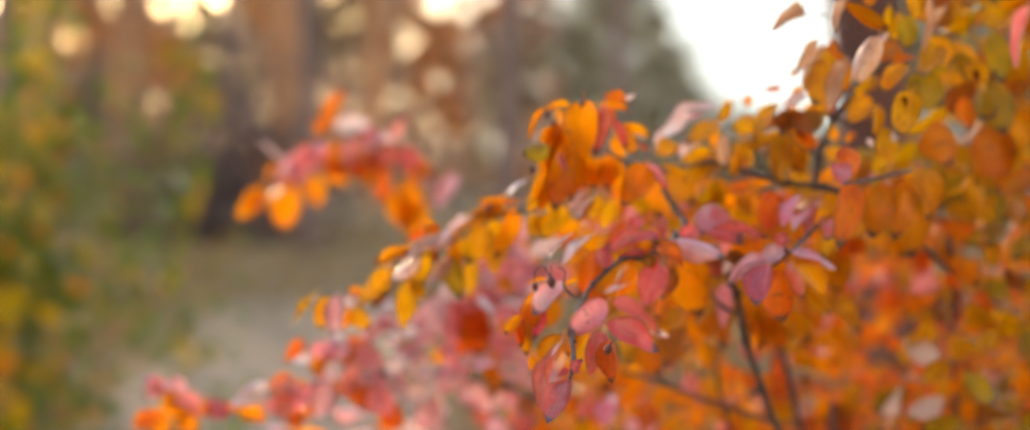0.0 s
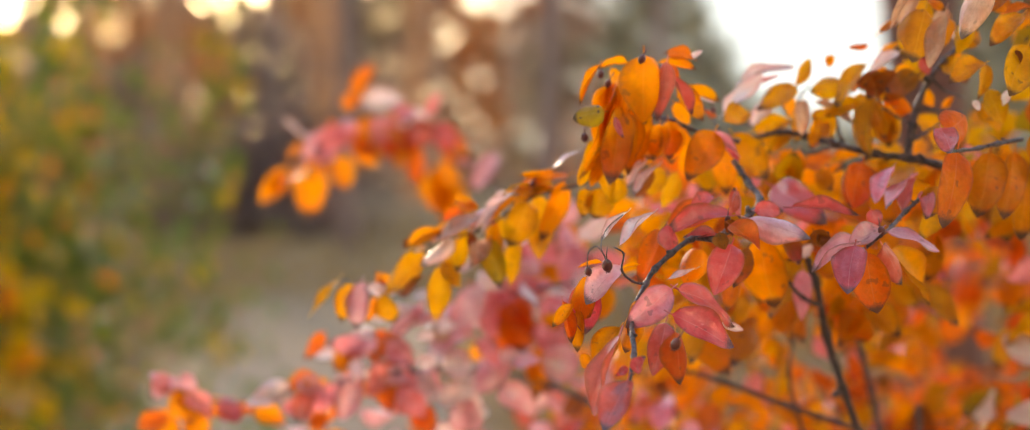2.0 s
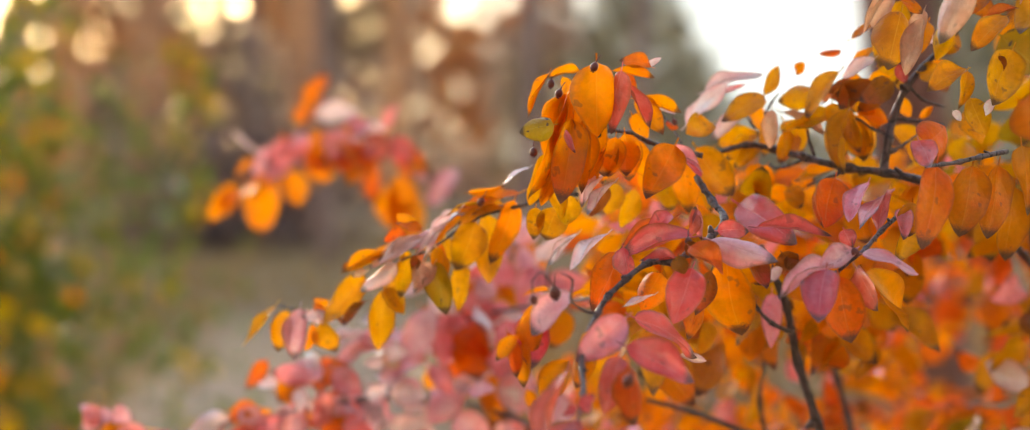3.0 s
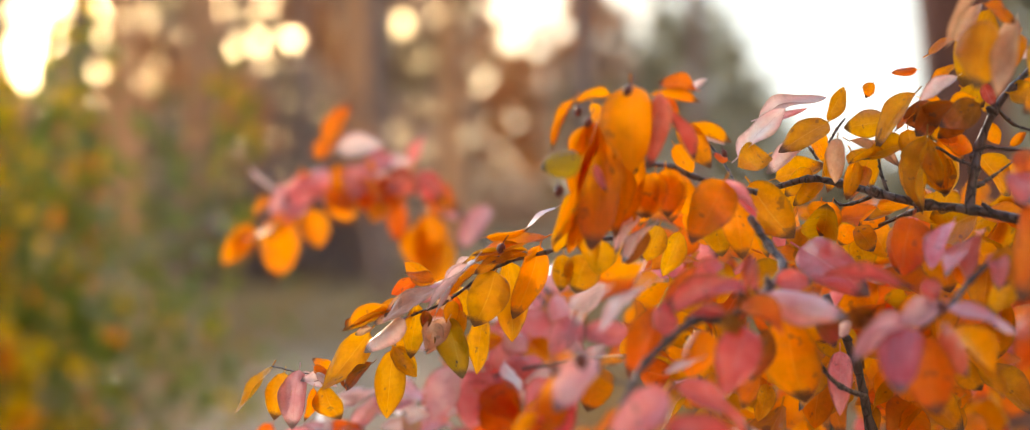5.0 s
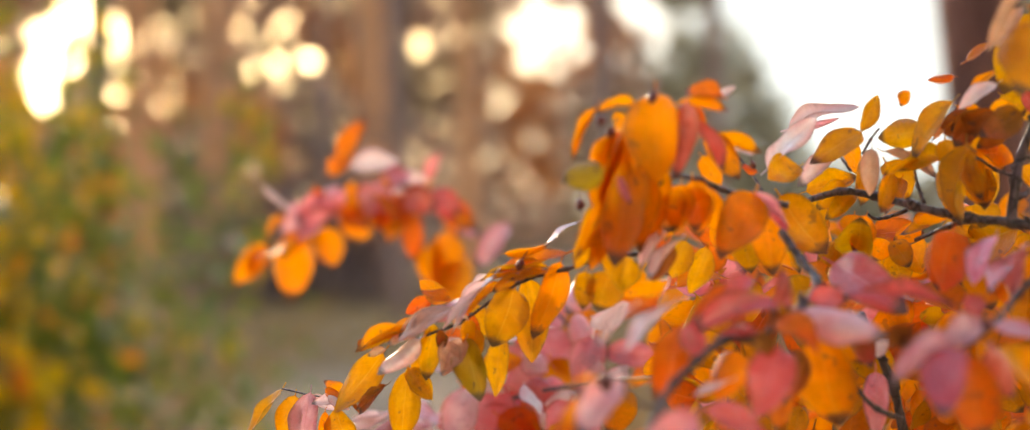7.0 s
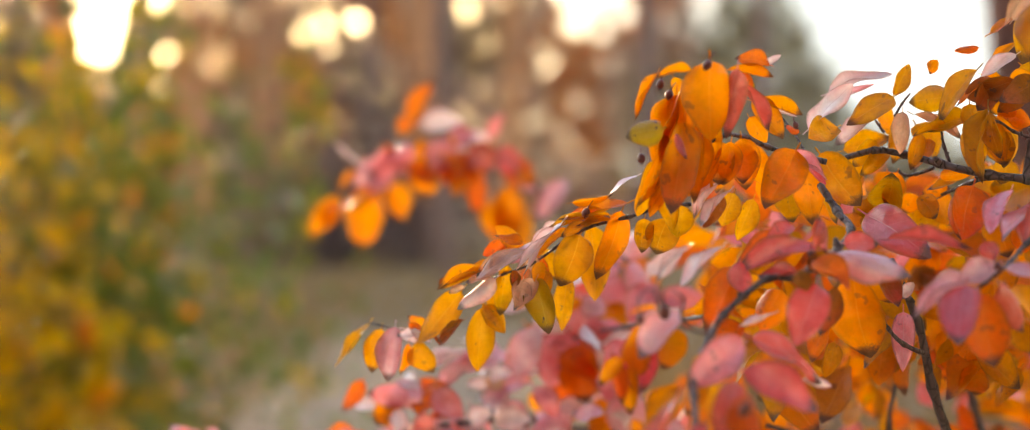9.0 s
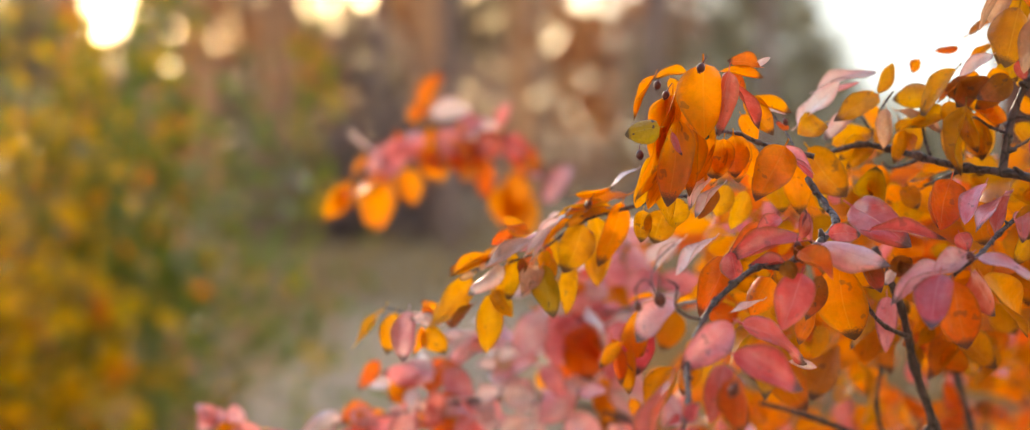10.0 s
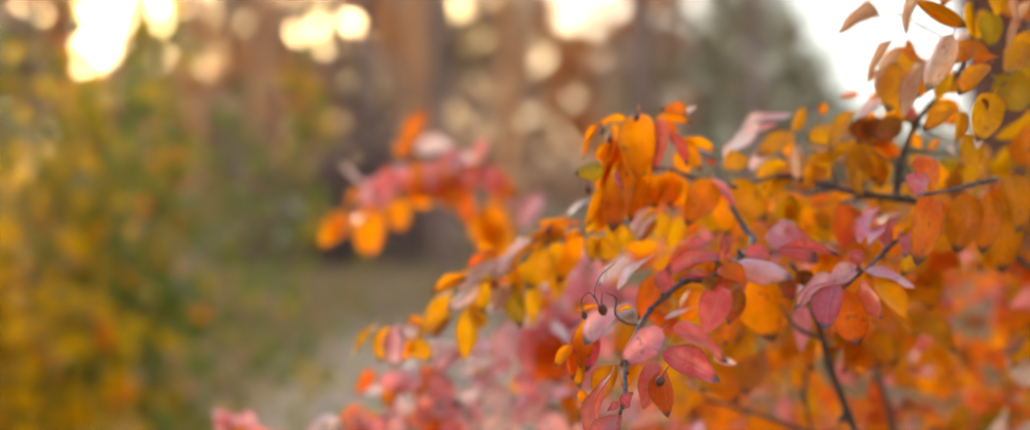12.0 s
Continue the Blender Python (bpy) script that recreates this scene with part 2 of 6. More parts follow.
def ground_material():
    m, add, join, maths, blend = nodes_of("forest_ground")
    where = add("TexCoord").outputs["Object"]
    split = add("SeparateXYZ")
    join(where, split.inputs[0])
    broad, fine, litter = add("TexNoise", Scale=0.5, Detail=4.0), add("TexNoise", Scale=40.0, Detail=5.0), add("TexNoise", Scale=6.0, Detail=5.0)
    for n in (broad, fine, litter):
        join(where, n.inputs["Vector"])
    soil = blend(rise(maths, litter.outputs["Fac"], 0.4, 0.62), (0.19, 0.10, 0.05), (0.32, 0.175, 0.085))
    soil = blend(rise(maths, broad.outputs["Fac"], 0.45, 0.6), soil, (0.24, 0.14, 0.07))
    sand = blend(fine.outputs["Fac"], (0.22, 0.135, 0.088), (0.31, 0.19, 0.125))
    # the sandy track runs away from the shrubs, a little to the left
    middle = maths("ADD", -0.75, maths("MULTIPLY", split.outputs[1], -0.03))
    off = maths("ABSOLUTE", maths("SUBTRACT", split.outputs[0], middle))
    track = maths("SUBTRACT", 1.0, rise(maths, maths("ADD", off, maths("MULTIPLY", litter.outputs["Fac"], 0.9)), 0.95, 1.45))
    # and is lost under grass and needles further on
    track = maths("MULTIPLY", track, maths("SUBTRACT", 1.0, rise(maths, maths("ADD", split.outputs[1], maths("MULTIPLY", broad.outputs["Fac"], 6.0)), 11.0, 17.0)))
    col = blend(track, soil, sand)
    col = blend(maths("MULTIPLY", fine.outputs["Fac"], 0.35), col, (0.08, 0.055, 0.04))
    bump = add("Bump", Strength=0.6, Distance=0.02)
    join(maths("ADD", fine.outputs["Fac"], litter.outputs["Fac"]), bump.inputs["Height"])
    face, out = add("BsdfPrincipled", Roughness=0.9), add("OutputMaterial")
    face.inputs["Specular IOR Level"].default_value = 0.08
    join(col, face.inputs["Base Color"])
    join(bump.outputs[0], face.inputs["Normal"])
    join(face.outputs[0], out.inputs[0])
    return m


GROUND = ground_material()


# ---- builders ----
def part(name, data, material, parent=None, label=""):
    """One mesh object, from a bmesh or a mesh, under a thing or a part."""
    if isinstance(data, bmesh.types.BMesh):
        me = bpy.data.meshes.new(name)
        data.to_mesh(me)
        data.free()
        for p in me.polygons:
            p.use_smooth = True
        me.materials.append(material)
    else:
        me = data
    ob = new(name, me)
    ob.parent = parent
    if parent is not None and parent.get("category") == "shrub":
        ob.matrix_parent_inverse = Matrix.Translation(-parent.location)
    return tagged(ob, label) if label else ob


def curve_through(points, steps):
    """A smooth line through the points."""
    p = [Vector(v) for v in points]
    p = [2 * p[0] - p[1], *p, 2 * p[-1] - p[-2]]
    line = []
    for k in range(1, len(p) - 2):
        for s in range(steps):
            u = s / steps
            line.append(0.5 * (2 * p[k] + (p[k + 1] - p[k - 1]) * u + (2 * p[k - 1] - 5 * p[k] + 4 * p[k + 1] - p[k + 2]) * u * u
                               + (3 * p[k] - p[k - 1] - 3 * p[k + 1] + p[k + 2]) * u ** 3))
    return [*line, p[-2]]


def tube(bm, line, radii, sides=7, rough=0.0):
    rings = []
    side = Vector((0.3, 0.9, 0.2))
    for k, v in enumerate(line):
        ahead = (line[min(k + 1, len(line) - 1)] - line[max(k - 1, 0)]).normalized()
        u = ahead.cross(side).normalized()
        w = ahead.cross(u)
        ring = []
        for n in range(sides):
            t = 2 * math.pi * n / sides
            r = radii[k] * (1 + rough * noise.noise(v * (0.6 / max(radii[0], 1e-4)) + Vector((n * 1.7, k * 0.9, 0))))
            ring.append(bm.verts.new(v + r * (math.cos(t) * u + math.sin(t) * w)))
        rings.append(ring)
    for one, two in zip(rings, rings[1:]):
        for n in range(sides):
            bm.faces.new((one[n], one[(n + 1) % sides], two[(n + 1) % sides], two[n]))
    bm.faces.new(rings[0][::-1])
    bm.faces.new(rings[-1])


def twig(shrub, thick, thin, points):
    """A woody twig through points in millimetres, with knobbly nodes."""
    line = curve_through([Vector(p) / 1000 for p in points], 5)
    last = len(line) - 1
    radii = []
    for k in range(len(line)):
        r = 1.05 * (thick + (thin - thick) * k / last)
        radii.append(0.0005 * r * (1.45 if k % 5 == 0 and 0 < k < last else 1.0))
    bm = bmesh.new()
    tube(bm, line, radii, 7, 0.25)
    # buds on alternate sides
    for k in range(3, last, 4):
        out = Vector((random.uniform(-1, 1), random.uniform(-1, 0.4), random.uniform(-0.3, 1))).normalized()
        tip = line[k] + out * radii[k] * (1.5 + 0.9 * (k % 3 == 0)) + (line[k] - line[k - 1]) * 0.4
        tube(bm, [line[k], line[k].lerp(tip, 0.5), tip], [radii[k] * 0.9, radii[k] * 0.75, radii[k] * 0.35], 5)
    return part("branch", bm, TWIG_BARK, shrub)


def leaf_shape(bend, fold, wave, blunt, twist=0.0, sway=0.0, seed=0, rows=10, cols=4, curl=0.0):
    """A leaf one unit long and one wide, from a short stalk to a pointed tip: bent along its length, folded along its midrib,
    twisted, swayed to one side, with an uneven rim."""
    verts, uvs, faces = [], [], []
    for i in range(rows + 1):
        v = i / rows
        half = 0.5 * math.sin(math.pi * min(1.0, v ** blunt)) ** 0.64 * (1.02 - 0.22 * v ** 6) if 0 < v < 1 else 0.012
        droop = -bend * v * v + 0.25 * bend * v
        turn = twist * (v - 0.25)
        for j in range(cols + 1):
            s = 2 * j / cols - 1
            ragged = 1 + 0.10 * noise.noise((v * 3.1, s * 1.3, seed * 7.7)) * abs(s)
            x = s * half * ragged
            z = 1.6 * fold * abs(x) ** 1.7 + wave * math.sin(7 * v + 2.5 * s + seed) * abs(s) * half
            z += 0.05 * noise.noise((x * 3 + seed * 3.3, v * 3, 1.0)) + curl * abs(s) ** 4 * half
            # a shallow channel along the midrib, quilted between the side veins
            z += (0.012 * math.sin(34 * (v - 0.3 * abs(x))) * (1 - abs(s)) * abs(s) * 4 * half) if cols > 4 else 0.0
            verts.append((x * math.cos(turn) - z * math.sin(turn) + sway * math.sin(math.pi * v), v, droop + z * math.cos(turn) + x * math.sin(turn)))
            uvs.append((0.5 + 0.5 * s, v))
    for i in range(rows):
        for j in range(cols):
            k = i * (cols + 1) + j
            faces.append((k, k + 1, k + cols + 2, k + cols + 1))
    # stalk
    k = len(verts)
    for v in (-0.13, 0.02):
        for x, z in ((-0.022, 0.0), (0.022, 0.0), (0.0, -0.03)):
            verts.append((x, v, z + (0.02 if v < 0 else 0)))
            uvs.append((0.5, 0.02))
    faces += [(k, k + 1, k + 4, k + 3), (k + 1, k + 2, k + 5, k + 4), (k + 2, k, k + 3, k + 5)]
    return verts, uvs, faces


FORMS = (
    (0.14, 0.24, 0.12, 0.82, 0.3, 0.03, 1), (0.32, 0.30, 0.16, 0.76, -0.4, -0.04, 2), (-0.16, 0.20, 0.18, 0.86, 0.5, 0.05, 3),
    (0.46, 0.40, 0.14, 0.80, 0.6, -0.03, 4), (0.10, 0.60, 0.16, 0.88, -0.7, 0.05, 5), (0.24, -0.20, 0.18, 0.74, -0.3, 0.04, 6),
    (0.20, 0.35, 0.20, 0.72, 0.9, -0.06, 7), (-0.25, 0.45, 0.14, 0.82, -0.5, 0.02, 8), (0.38, 0.15, 0.22, 0.90, 0.4, 0.07, 9),
    (0.05, 0.28, 0.24, 0.78, -0.9, -0.05, 10))
SHAPES = [leaf_shape(*v) for v in FORMS]
FINE_SHAPES = [leaf_shape(v[0], v[1], 0.75 * v[2], v[3], 0.6 * v[4], 0.7 * v[5], v[6], 16, 8, (0.15, -0.2, 0.22, -0.12, 0.1, -0.25, 0.18, -0.15, 0.25, -0.1)[k]) for k, v in enumerate(FORMS)]


def mesh_of(name, verts, uvs, faces, material):
    me = bpy.data.meshes.new(name)
    me.from_pydata(verts, [], faces)
    layer = me.uv_layers.new(name="UVMap")
    index = np.empty(len(me.loops), np.int32)
    me.loops.foreach_get("vertex_index", index)
    layer.data.foreach_set("uv", np.asarray(uvs, np.float32)[index].ravel())
    me.polygons.foreach_set("use_smooth", np.ones(len(faces), bool))
    me.materials.append(material)
    me.update()
    return me


LEAF_MESH = {}


def leaf_mesh(colour, shape):
    if (colour, shape) not in LEAF_MESH:
        LEAF_MESH[colour, shape] = mesh_of("leaf", *FINE_SHAPES[shape], LEAF[colour])
    return LEAF_MESH[colour, shape]


def leaf_pose(base, tip, wide, turn, lift=0.0):
    """The pose of a leaf from base to tip, its face turned from the open side of the shrub by so many degrees."""
    axis = tip - base
    length = axis.length
    axis = axis / length
    face = Vector((0, -1, lift))
    face -= axis * axis.dot(face)
    face = face.normalized() if face.length > 1e-3 else Vector((0, 0, 1))
    face = Matrix.Rotation(radians(turn), 3, axis) @ face
    m = Matrix((axis.cross(face), axis, face)).transposed()
    return Matrix.LocRotScale(base, m.to_quaternion(), (wide, length, 0.45 * length + 0.55 * wide))


def leaf(parent, colour, x, y, z, u, v, w, wide, turn):
    base, tip = Vector((x, y, z)) / 1000, Vector((u, v, w)) / 1000
    long = (tip - base).length * 1000
    shape = random.choice((0, 1, 2, 5, 6, 8, 9)) if abs(turn) < 40 else random.choice((1, 3, 4, 0, 7))
    if long > 2.9 * wide:
        shape = 4
    if turn == 0:
        # no two leaves lie quite alike
        own = random.Random(round(10 * x + 77 * z + 31 * u))
        turn = own.uniform(-24, 24)
        tip.y += (own.uniform(-0.22, 0.16) - (0.22 if colour in "pkqw" else 0.0)) * (tip - base).length
    ob = part("leaf", leaf_mesh(colour, shape), None, parent)
    ob.matrix_basis = leaf_pose(base, tip, wide / 1000, turn, 0.5 if colour in "pkqwr" else 0.25)
    return ob


def berry(parent, x, y, z, radius):
    """A small dark pome on a thin stalk, with a dried calyx."""
    r, at = radius / 1000, Vector((x, y, z)) / 1000
    bm = bmesh.new()
    bmesh.ops.create_uvsphere(bm, u_segments=12, v_segments=9, radius=r)
    for v in bm.verts:
        k = v.co.z / r
        v.co.z *= 1.22
        v.co.x *= 1 - 0.10 * k
        v.co.y *= 1 - 0.10 * k
    # five dried sepals below and a thin stalk above
    for k in range(5):
        t = 2 * math.pi * k / 5
        out = Vector((math.cos(t), math.sin(t), 0))
        tube(bm, [out * r * 0.25 - Vector((0, 0, 1.15 * r)), out * r * 0.45 - Vector((0, 0, 1.45 * r))], [r * 0.16, r * 0.05], 5)
    tube(bm, [Vector((0, 0, 1.1 * r)), Vector((0.15 * r, 0.1 * r, 2.2 * r)), Vector((0.5 * r, 0.4 * r, 3.4 * r))], [r * 0.2, r * 0.15, r * 0.13], 5)
    bmesh.ops.transform(bm, matrix=Matrix.Translation(at) @ Euler((0.3 * math.sin(x), 0.4 * math.cos(z), 0)).to_matrix().to_4x4(), verts=bm.verts)
    return part("berry", bm, BERRY, parent)


def scatter_leaves(places, colours, long, rng, hang=0.6):
    """Joined leaves at the places: vertices, uvs and faces by colour."""
    made = {}
    for p in places:
        c = colours[int(rng.integers(len(colours)))]
        verts, uvs, faces = made.setdefault(c, ([], [], []))
        axis = Vector((rng.normal(), rng.normal() * 0.7, rng.normal() * 0.6 - hang)).normalized()
        size = long * rng.uniform(0.7, 1.2)
        m = leaf_pose(Vector(p), Vector(p) + axis * size, size * rng.uniform(0.48, 0.62), rng.uniform(-75, 75))
        sv, su, sf = SHAPES[int(rng.integers(len(SHAPES)))]
        k = len(verts)
        verts += [tuple(m @ Vector(v)) for v in sv]
        uvs += su
        faces += [tuple(k + n for n in f) for f in sf]
    return made


def foliage(parent, made):
    for c, (verts, uvs, faces) in made.items():
        tagged(part("leaves", mesh_of("leaves", verts, uvs, faces, LEAF[c]), None, parent), kind="stuff")


def add_leaves(total, made):
    for key, (verts, uvs, faces) in made.items():
        v, u, f = total.setdefault(key, ([], [], []))
        k = len(v)
        v += verts
        u += uvs
        f += [tuple(k + n for n in face) for face in faces]


def shrub_at(x, y, label):
    ob = new("shrub")
    ob.location = (x, y, 0)
    ob.empty_display_size = 0.2
    return tagged(ob, label, "shrub", "autumn shrubs")


# ---- ground ----
bm = bmesh.new()
rows = [-240, -60, -20, -8, -4, -2, 0, 1, 2, 3, 4, 5, 6, 7, 8, 10, 12, 15, 18, 22, 27, 33, 40, 47, 60, 120, 400]
cols = [-300, -100, -50, -30, -20, -14, -10, -7, -5, -3.5, -2.5, -1.5, -0.7, 0, 0.7, 1.5, 2.5, 3.5, 5, 7, 10, 14, 20, 30, 50, 100, 300]
grid = [[bm.verts.new((x, y, 0.10 * noise.noise((x * 0.23, y * 0.23, 3.1)) if 1.5 < y < 60 and abs(x) < 40 else 0)) for x in cols] for y in rows]
for r, s in zip(grid, grid[1:]):
    for k in range(len(cols) - 1):
        bm.faces.new((r[k], r[k + 1], s[k + 1], s[k]))
tagged(part("ground", bm, GROUND), "sandy forest track with dry needles and grass", "ground", kind="structure")


# ---- hazy sky low behind the wood, brighter towards the sun ----
def haze_material():
    m, add, join, maths, blend = nodes_of("evening_haze")
    split = add("SeparateXYZ")
    join(add("TexCoord").outputs["Object"], split.inputs[0])
    aside = maths("MINIMUM", maths("MAXIMUM", maths("SUBTRACT", 0.09, maths("DIVIDE", split.outputs[0], 160.0)), 0.0), 0.24)
    glow, out = add("Emission"), add("OutputMaterial")
    join(blend(maths("MULTIPLY", aside, 6.0, True), (0.88, 1.0, 1.05), (1.0, 0.74, 0.40)), glow.inputs["Color"])
    join(maths("MULTIPLY", 0.19, maths("POWER", math.e, maths("MULTIPLY", aside, 10.5))), glow.inputs["Strength"])
    join(glow.outputs[0], out.inputs[0])
    return m


bm = bmesh.new()
arc = [radians(-36 + 2 * k) for k in range(37)]
low, high = [[bm.verts.new((160 * math.sin(v), 160 * math.cos(v), z)) for v in arc] for z in (-1, 27)]
for k in range(36):
    bm.faces.new((low[k], low[k + 1], high[k + 1], high[k]))
tagged(part("backdrop", bm, haze_material()), "pale hazy evening sky behind the wood", "sky", kind="structure")


# ---- the near shrub ----
near_shrub = shrub = shrub_at(0.36, 1.25, "cotoneaster shrub with orange, ochre and pink autumn leaves")

# the yellow twig
branch = twig(shrub, 2.3, 0.9, ((58.0, 1040.1, 1229.7), (43.3, 1050.1, 1228.3), (23.1, 1059.8, 1222.2), (0.9, 1064.5, 1216.3), (-14.8, 1069.1, 1206.8), (-32.0, 1068.6, 1195.1), (-53.1, 1073.3, 1186.6), (-73.5, 1097.5, 1168.9), (-105.0, 1116.8, 1153.0), (-133.9, 1127.0, 1156.2)))
leaf(branch, "y", -133.9, 1126.9, 1155.9, -152.6, 1125.7, 1127.1, 13.7, 54)
leaf(branch, "y", -126.2, 1124.0, 1152.8, -132.0, 1122.9, 1126.8, 14.5, -0)
leaf(branch, "q", -117.3, 1121.2, 1154.5, -121.3, 1119.8, 1122.8, 16.5, -0)
leaf(branch, "o", -108.9, 1117.3, 1144.7, -113.5, 1116.5, 1125.4, 7.9, -44)
leaf(branch, "w", -119.6, 1121.7, 1151.5, -102.2, 1121.4, 1146.2, 7.3, -5)
leaf(branch, "o", -97.1, 1112.3, 1155.9, -108.9, 1112.5, 1161.8, 7.2, 0)
leaf(branch, "y", -74.2, 1092.8, 1178.2, -99.2, 1091.5, 1147.8, 16.6, 0)
leaf(branch, "d", -73.2, 1099.0, 1160.6, -90.3, 1098.4, 1146.8, 8.8, 37)
leaf(branch, "y", -103.3, 1116.5, 1146.1, -95.3, 1115.7, 1126.7, 15.7, 0)
leaf(branch, "y", -60.9, 1088.9, 1168.9, -65.0, 1087.2, 1130.4, 16.6, -0)
leaf(branch, "y", -61.2, 1088.2, 1170.4, -48.2, 1087.5, 1153.2, 10.6, 0)
leaf(branch, "w", -52.0, 1063.3, 1187.4, -74.6, 1062.6, 1172.2, 13.0, 0)
leaf(branch, "o", -48.8, 1072.2, 1190.7, -86.9, 1071.9, 1182.4, 15.6, 72)
leaf(branch, "l", -35.4, 1054.3, 1204.0, -63.8, 1048.7, 1190.8, 12.7, 30)
leaf(branch, "o", -37.9, 1069.1, 1206.4, -52.1, 1069.5, 1216.2, 11.0, 0)
leaf(branch, "r", -45.6, 1071.0, 1207.1, -59.4, 1070.6, 1199.9, 8.2, 0)
leaf(branch, "y", -45.2, 1071.4, 1194.5, -49.7, 1070.1, 1165.2, 11.8, -10)
leaf(branch, "l", -28.5, 1056.5, 1187.6, -41.2, 1052.7, 1170.0, 11.6, 0)
leaf(branch, "w", -13.6, 1052.9, 1219.8, -39.9, 1046.8, 1193.9, 15.0, 54)
leaf(branch, "l", -33.2, 1068.9, 1202.0, -28.7, 1068.4, 1189.3, 8.8, -0)
leaf(branch, "g", -29.3, 1058.6, 1188.1, -22.3, 1057.2, 1157.2, 16.8, 0)
leaf(branch, "y", -11.5, 1078.3, 1186.9, -16.1, 1077.0, 1157.4, 12.9, 0)
leaf(branch, "y", -3.6, 1066.0, 1212.2, -13.6, 1064.7, 1182.9, 22.5, -0)
leaf(branch, "r", -29.9, 1078.8, 1198.8, -23.3, 1078.1, 1183.6, 8.8, -0)
leaf(branch, "o", 20.1, 1060.4, 1225.6, 8.0, 1058.7, 1185.9, 16.6, -28)
leaf(branch, "y", 2.7, 1079.0, 1216.9, 4.8, 1077.1, 1173.6, 18.6, 0)
leaf(branch, "o", 23.2, 1059.0, 1230.3, -14.6, 1058.5, 1216.8, 16.1, 48)
leaf(branch, "y", 13.6, 1061.8, 1223.0, -22.9, 1061.5, 1216.8, 5.6, 43)
leaf(branch, "w", 28.9, 1055.2, 1245.7, 10.1, 1054.8, 1236.7, 8.4, 50)
leaf(branch, "y", -24.7, 1089.0, 1202.9, -19.1, 1088.2, 1184.8, 11.0, 0)
leaf(branch, "w", -15.1, 1077.9, 1218.6, -32.5, 1077.2, 1202.4, 9.5, 60)
leaf(branch, "l", -39.7, 1060.3, 1199.3, -63.5, 1059.9, 1190.6, 10.1, 36)
leaf(branch, "q", -25.9, 1059.2, 1207.6, -44.6, 1058.7, 1197.8, 8.8, 0)
leaf(branch, "o", -10.5, 1057.5, 1215.8, -30.9, 1056.8, 1200.4, 10.2, 37)
leaf(branch, "y", 1.4, 1054.5, 1219.1, -13.8, 1054.1, 1210.4, 7.0, 30)
leaf(branch, "o", 13.9, 1051.8, 1221.4, -5.2, 1051.6, 1215.7, 8.0, 47)
leaf(branch, "w", -96.6, 1108.1, 1152.8, -114.5, 1107.9, 1148.8, 7.4, 29)
leaf(branch, "d", -82.2, 1085.3, 1186.0, -87.1, 1085.2, 1181.9, 3.5, 0)
leaf(branch, "l", -53.7, 1063.5, 1189.1, -69.0, 1063.3, 1185.6, 6.3, 29)
leaf(branch, "d", -37.7, 1055.3, 1190.5, -42.5, 1055.0, 1183.9, 7.5, 0)
leaf(branch, "y", -48.0, 1091.9, 1183.1, -58.1, 1091.0, 1164.1, 11.7, 0)
leaf(branch, "o", -35.9, 1062.0, 1207.9, -52.2, 1060.0, 1212.3, 8.2, 25)
leaf(branch, "l", -40.8, 1060.0, 1201.9, -58.3, 1055.0, 1195.0, 7.9, 20)
leaf(branch, "o", -54.0, 1064.0, 1192.9, -82.9, 1060.0, 1183.5, 3.3, 30)
leaf(branch, "w", -15.0, 1052.0, 1216.6, -40.0, 1048.0, 1193.8, 4.6, 30)
leaf(branch, "l", -35.9, 1056.0, 1186.9, -39.5, 1052.0, 1170.0, 11.8, -8)
leaf(branch, "o", -25.3, 1058.0, 1197.1, -28.7, 1056.0, 1183.5, 8.5, 12)
leaf(branch, "w", -105.1, 1104.0, 1154.9, -93.5, 1102.0, 1147.3, 4.8, 25)
leaf(branch, "r", -107.1, 1108.0, 1158.0, -98.5, 1106.0, 1152.5, 5.6, 15)
leaf(branch, "d", -73.7, 1084.0, 1160.6, -87.7, 1080.0, 1149.8, 5.1, 35)
leaf(branch, "y", -60.1, 1086.0, 1169.7, -48.3, 1084.0, 1154.0, 9.5, 10)
leaf(branch, "d", -39.9, 1050.0, 1193.0, -41.3, 1050.0, 1185.8, 4.6, 0)
leaf(branch, "y", 6.6, 1052.0, 1221.3, -8.1, 1050.0, 1215.9, 5.9, 30)
leaf(branch, "d", -91.0, 1098.0, 1157.4, -87.5, 1096.0, 1145.8, 3.4, 20)
leaf(branch, "o", -8.1, 1058.0, 1230.6, 15.0, 1054.0, 1234.8, 5.2, 30)
leaf(branch, "y", -23.1, 1074.0, 1191.0, -26.0, 1072.0, 1174.4, 8.7, 0)
leaf(branch, "y", 1.9, 1082.0, 1200.1, 3.9, 1080.0, 1179.9, 10.1, 0)
leaf(branch, "l", -69.9, 1070.0, 1182.1, -79.3, 1070.0, 1178.3, 4.7, 20)
berry(branch, -0.1, 1052.8, 1224.9, 2.3)

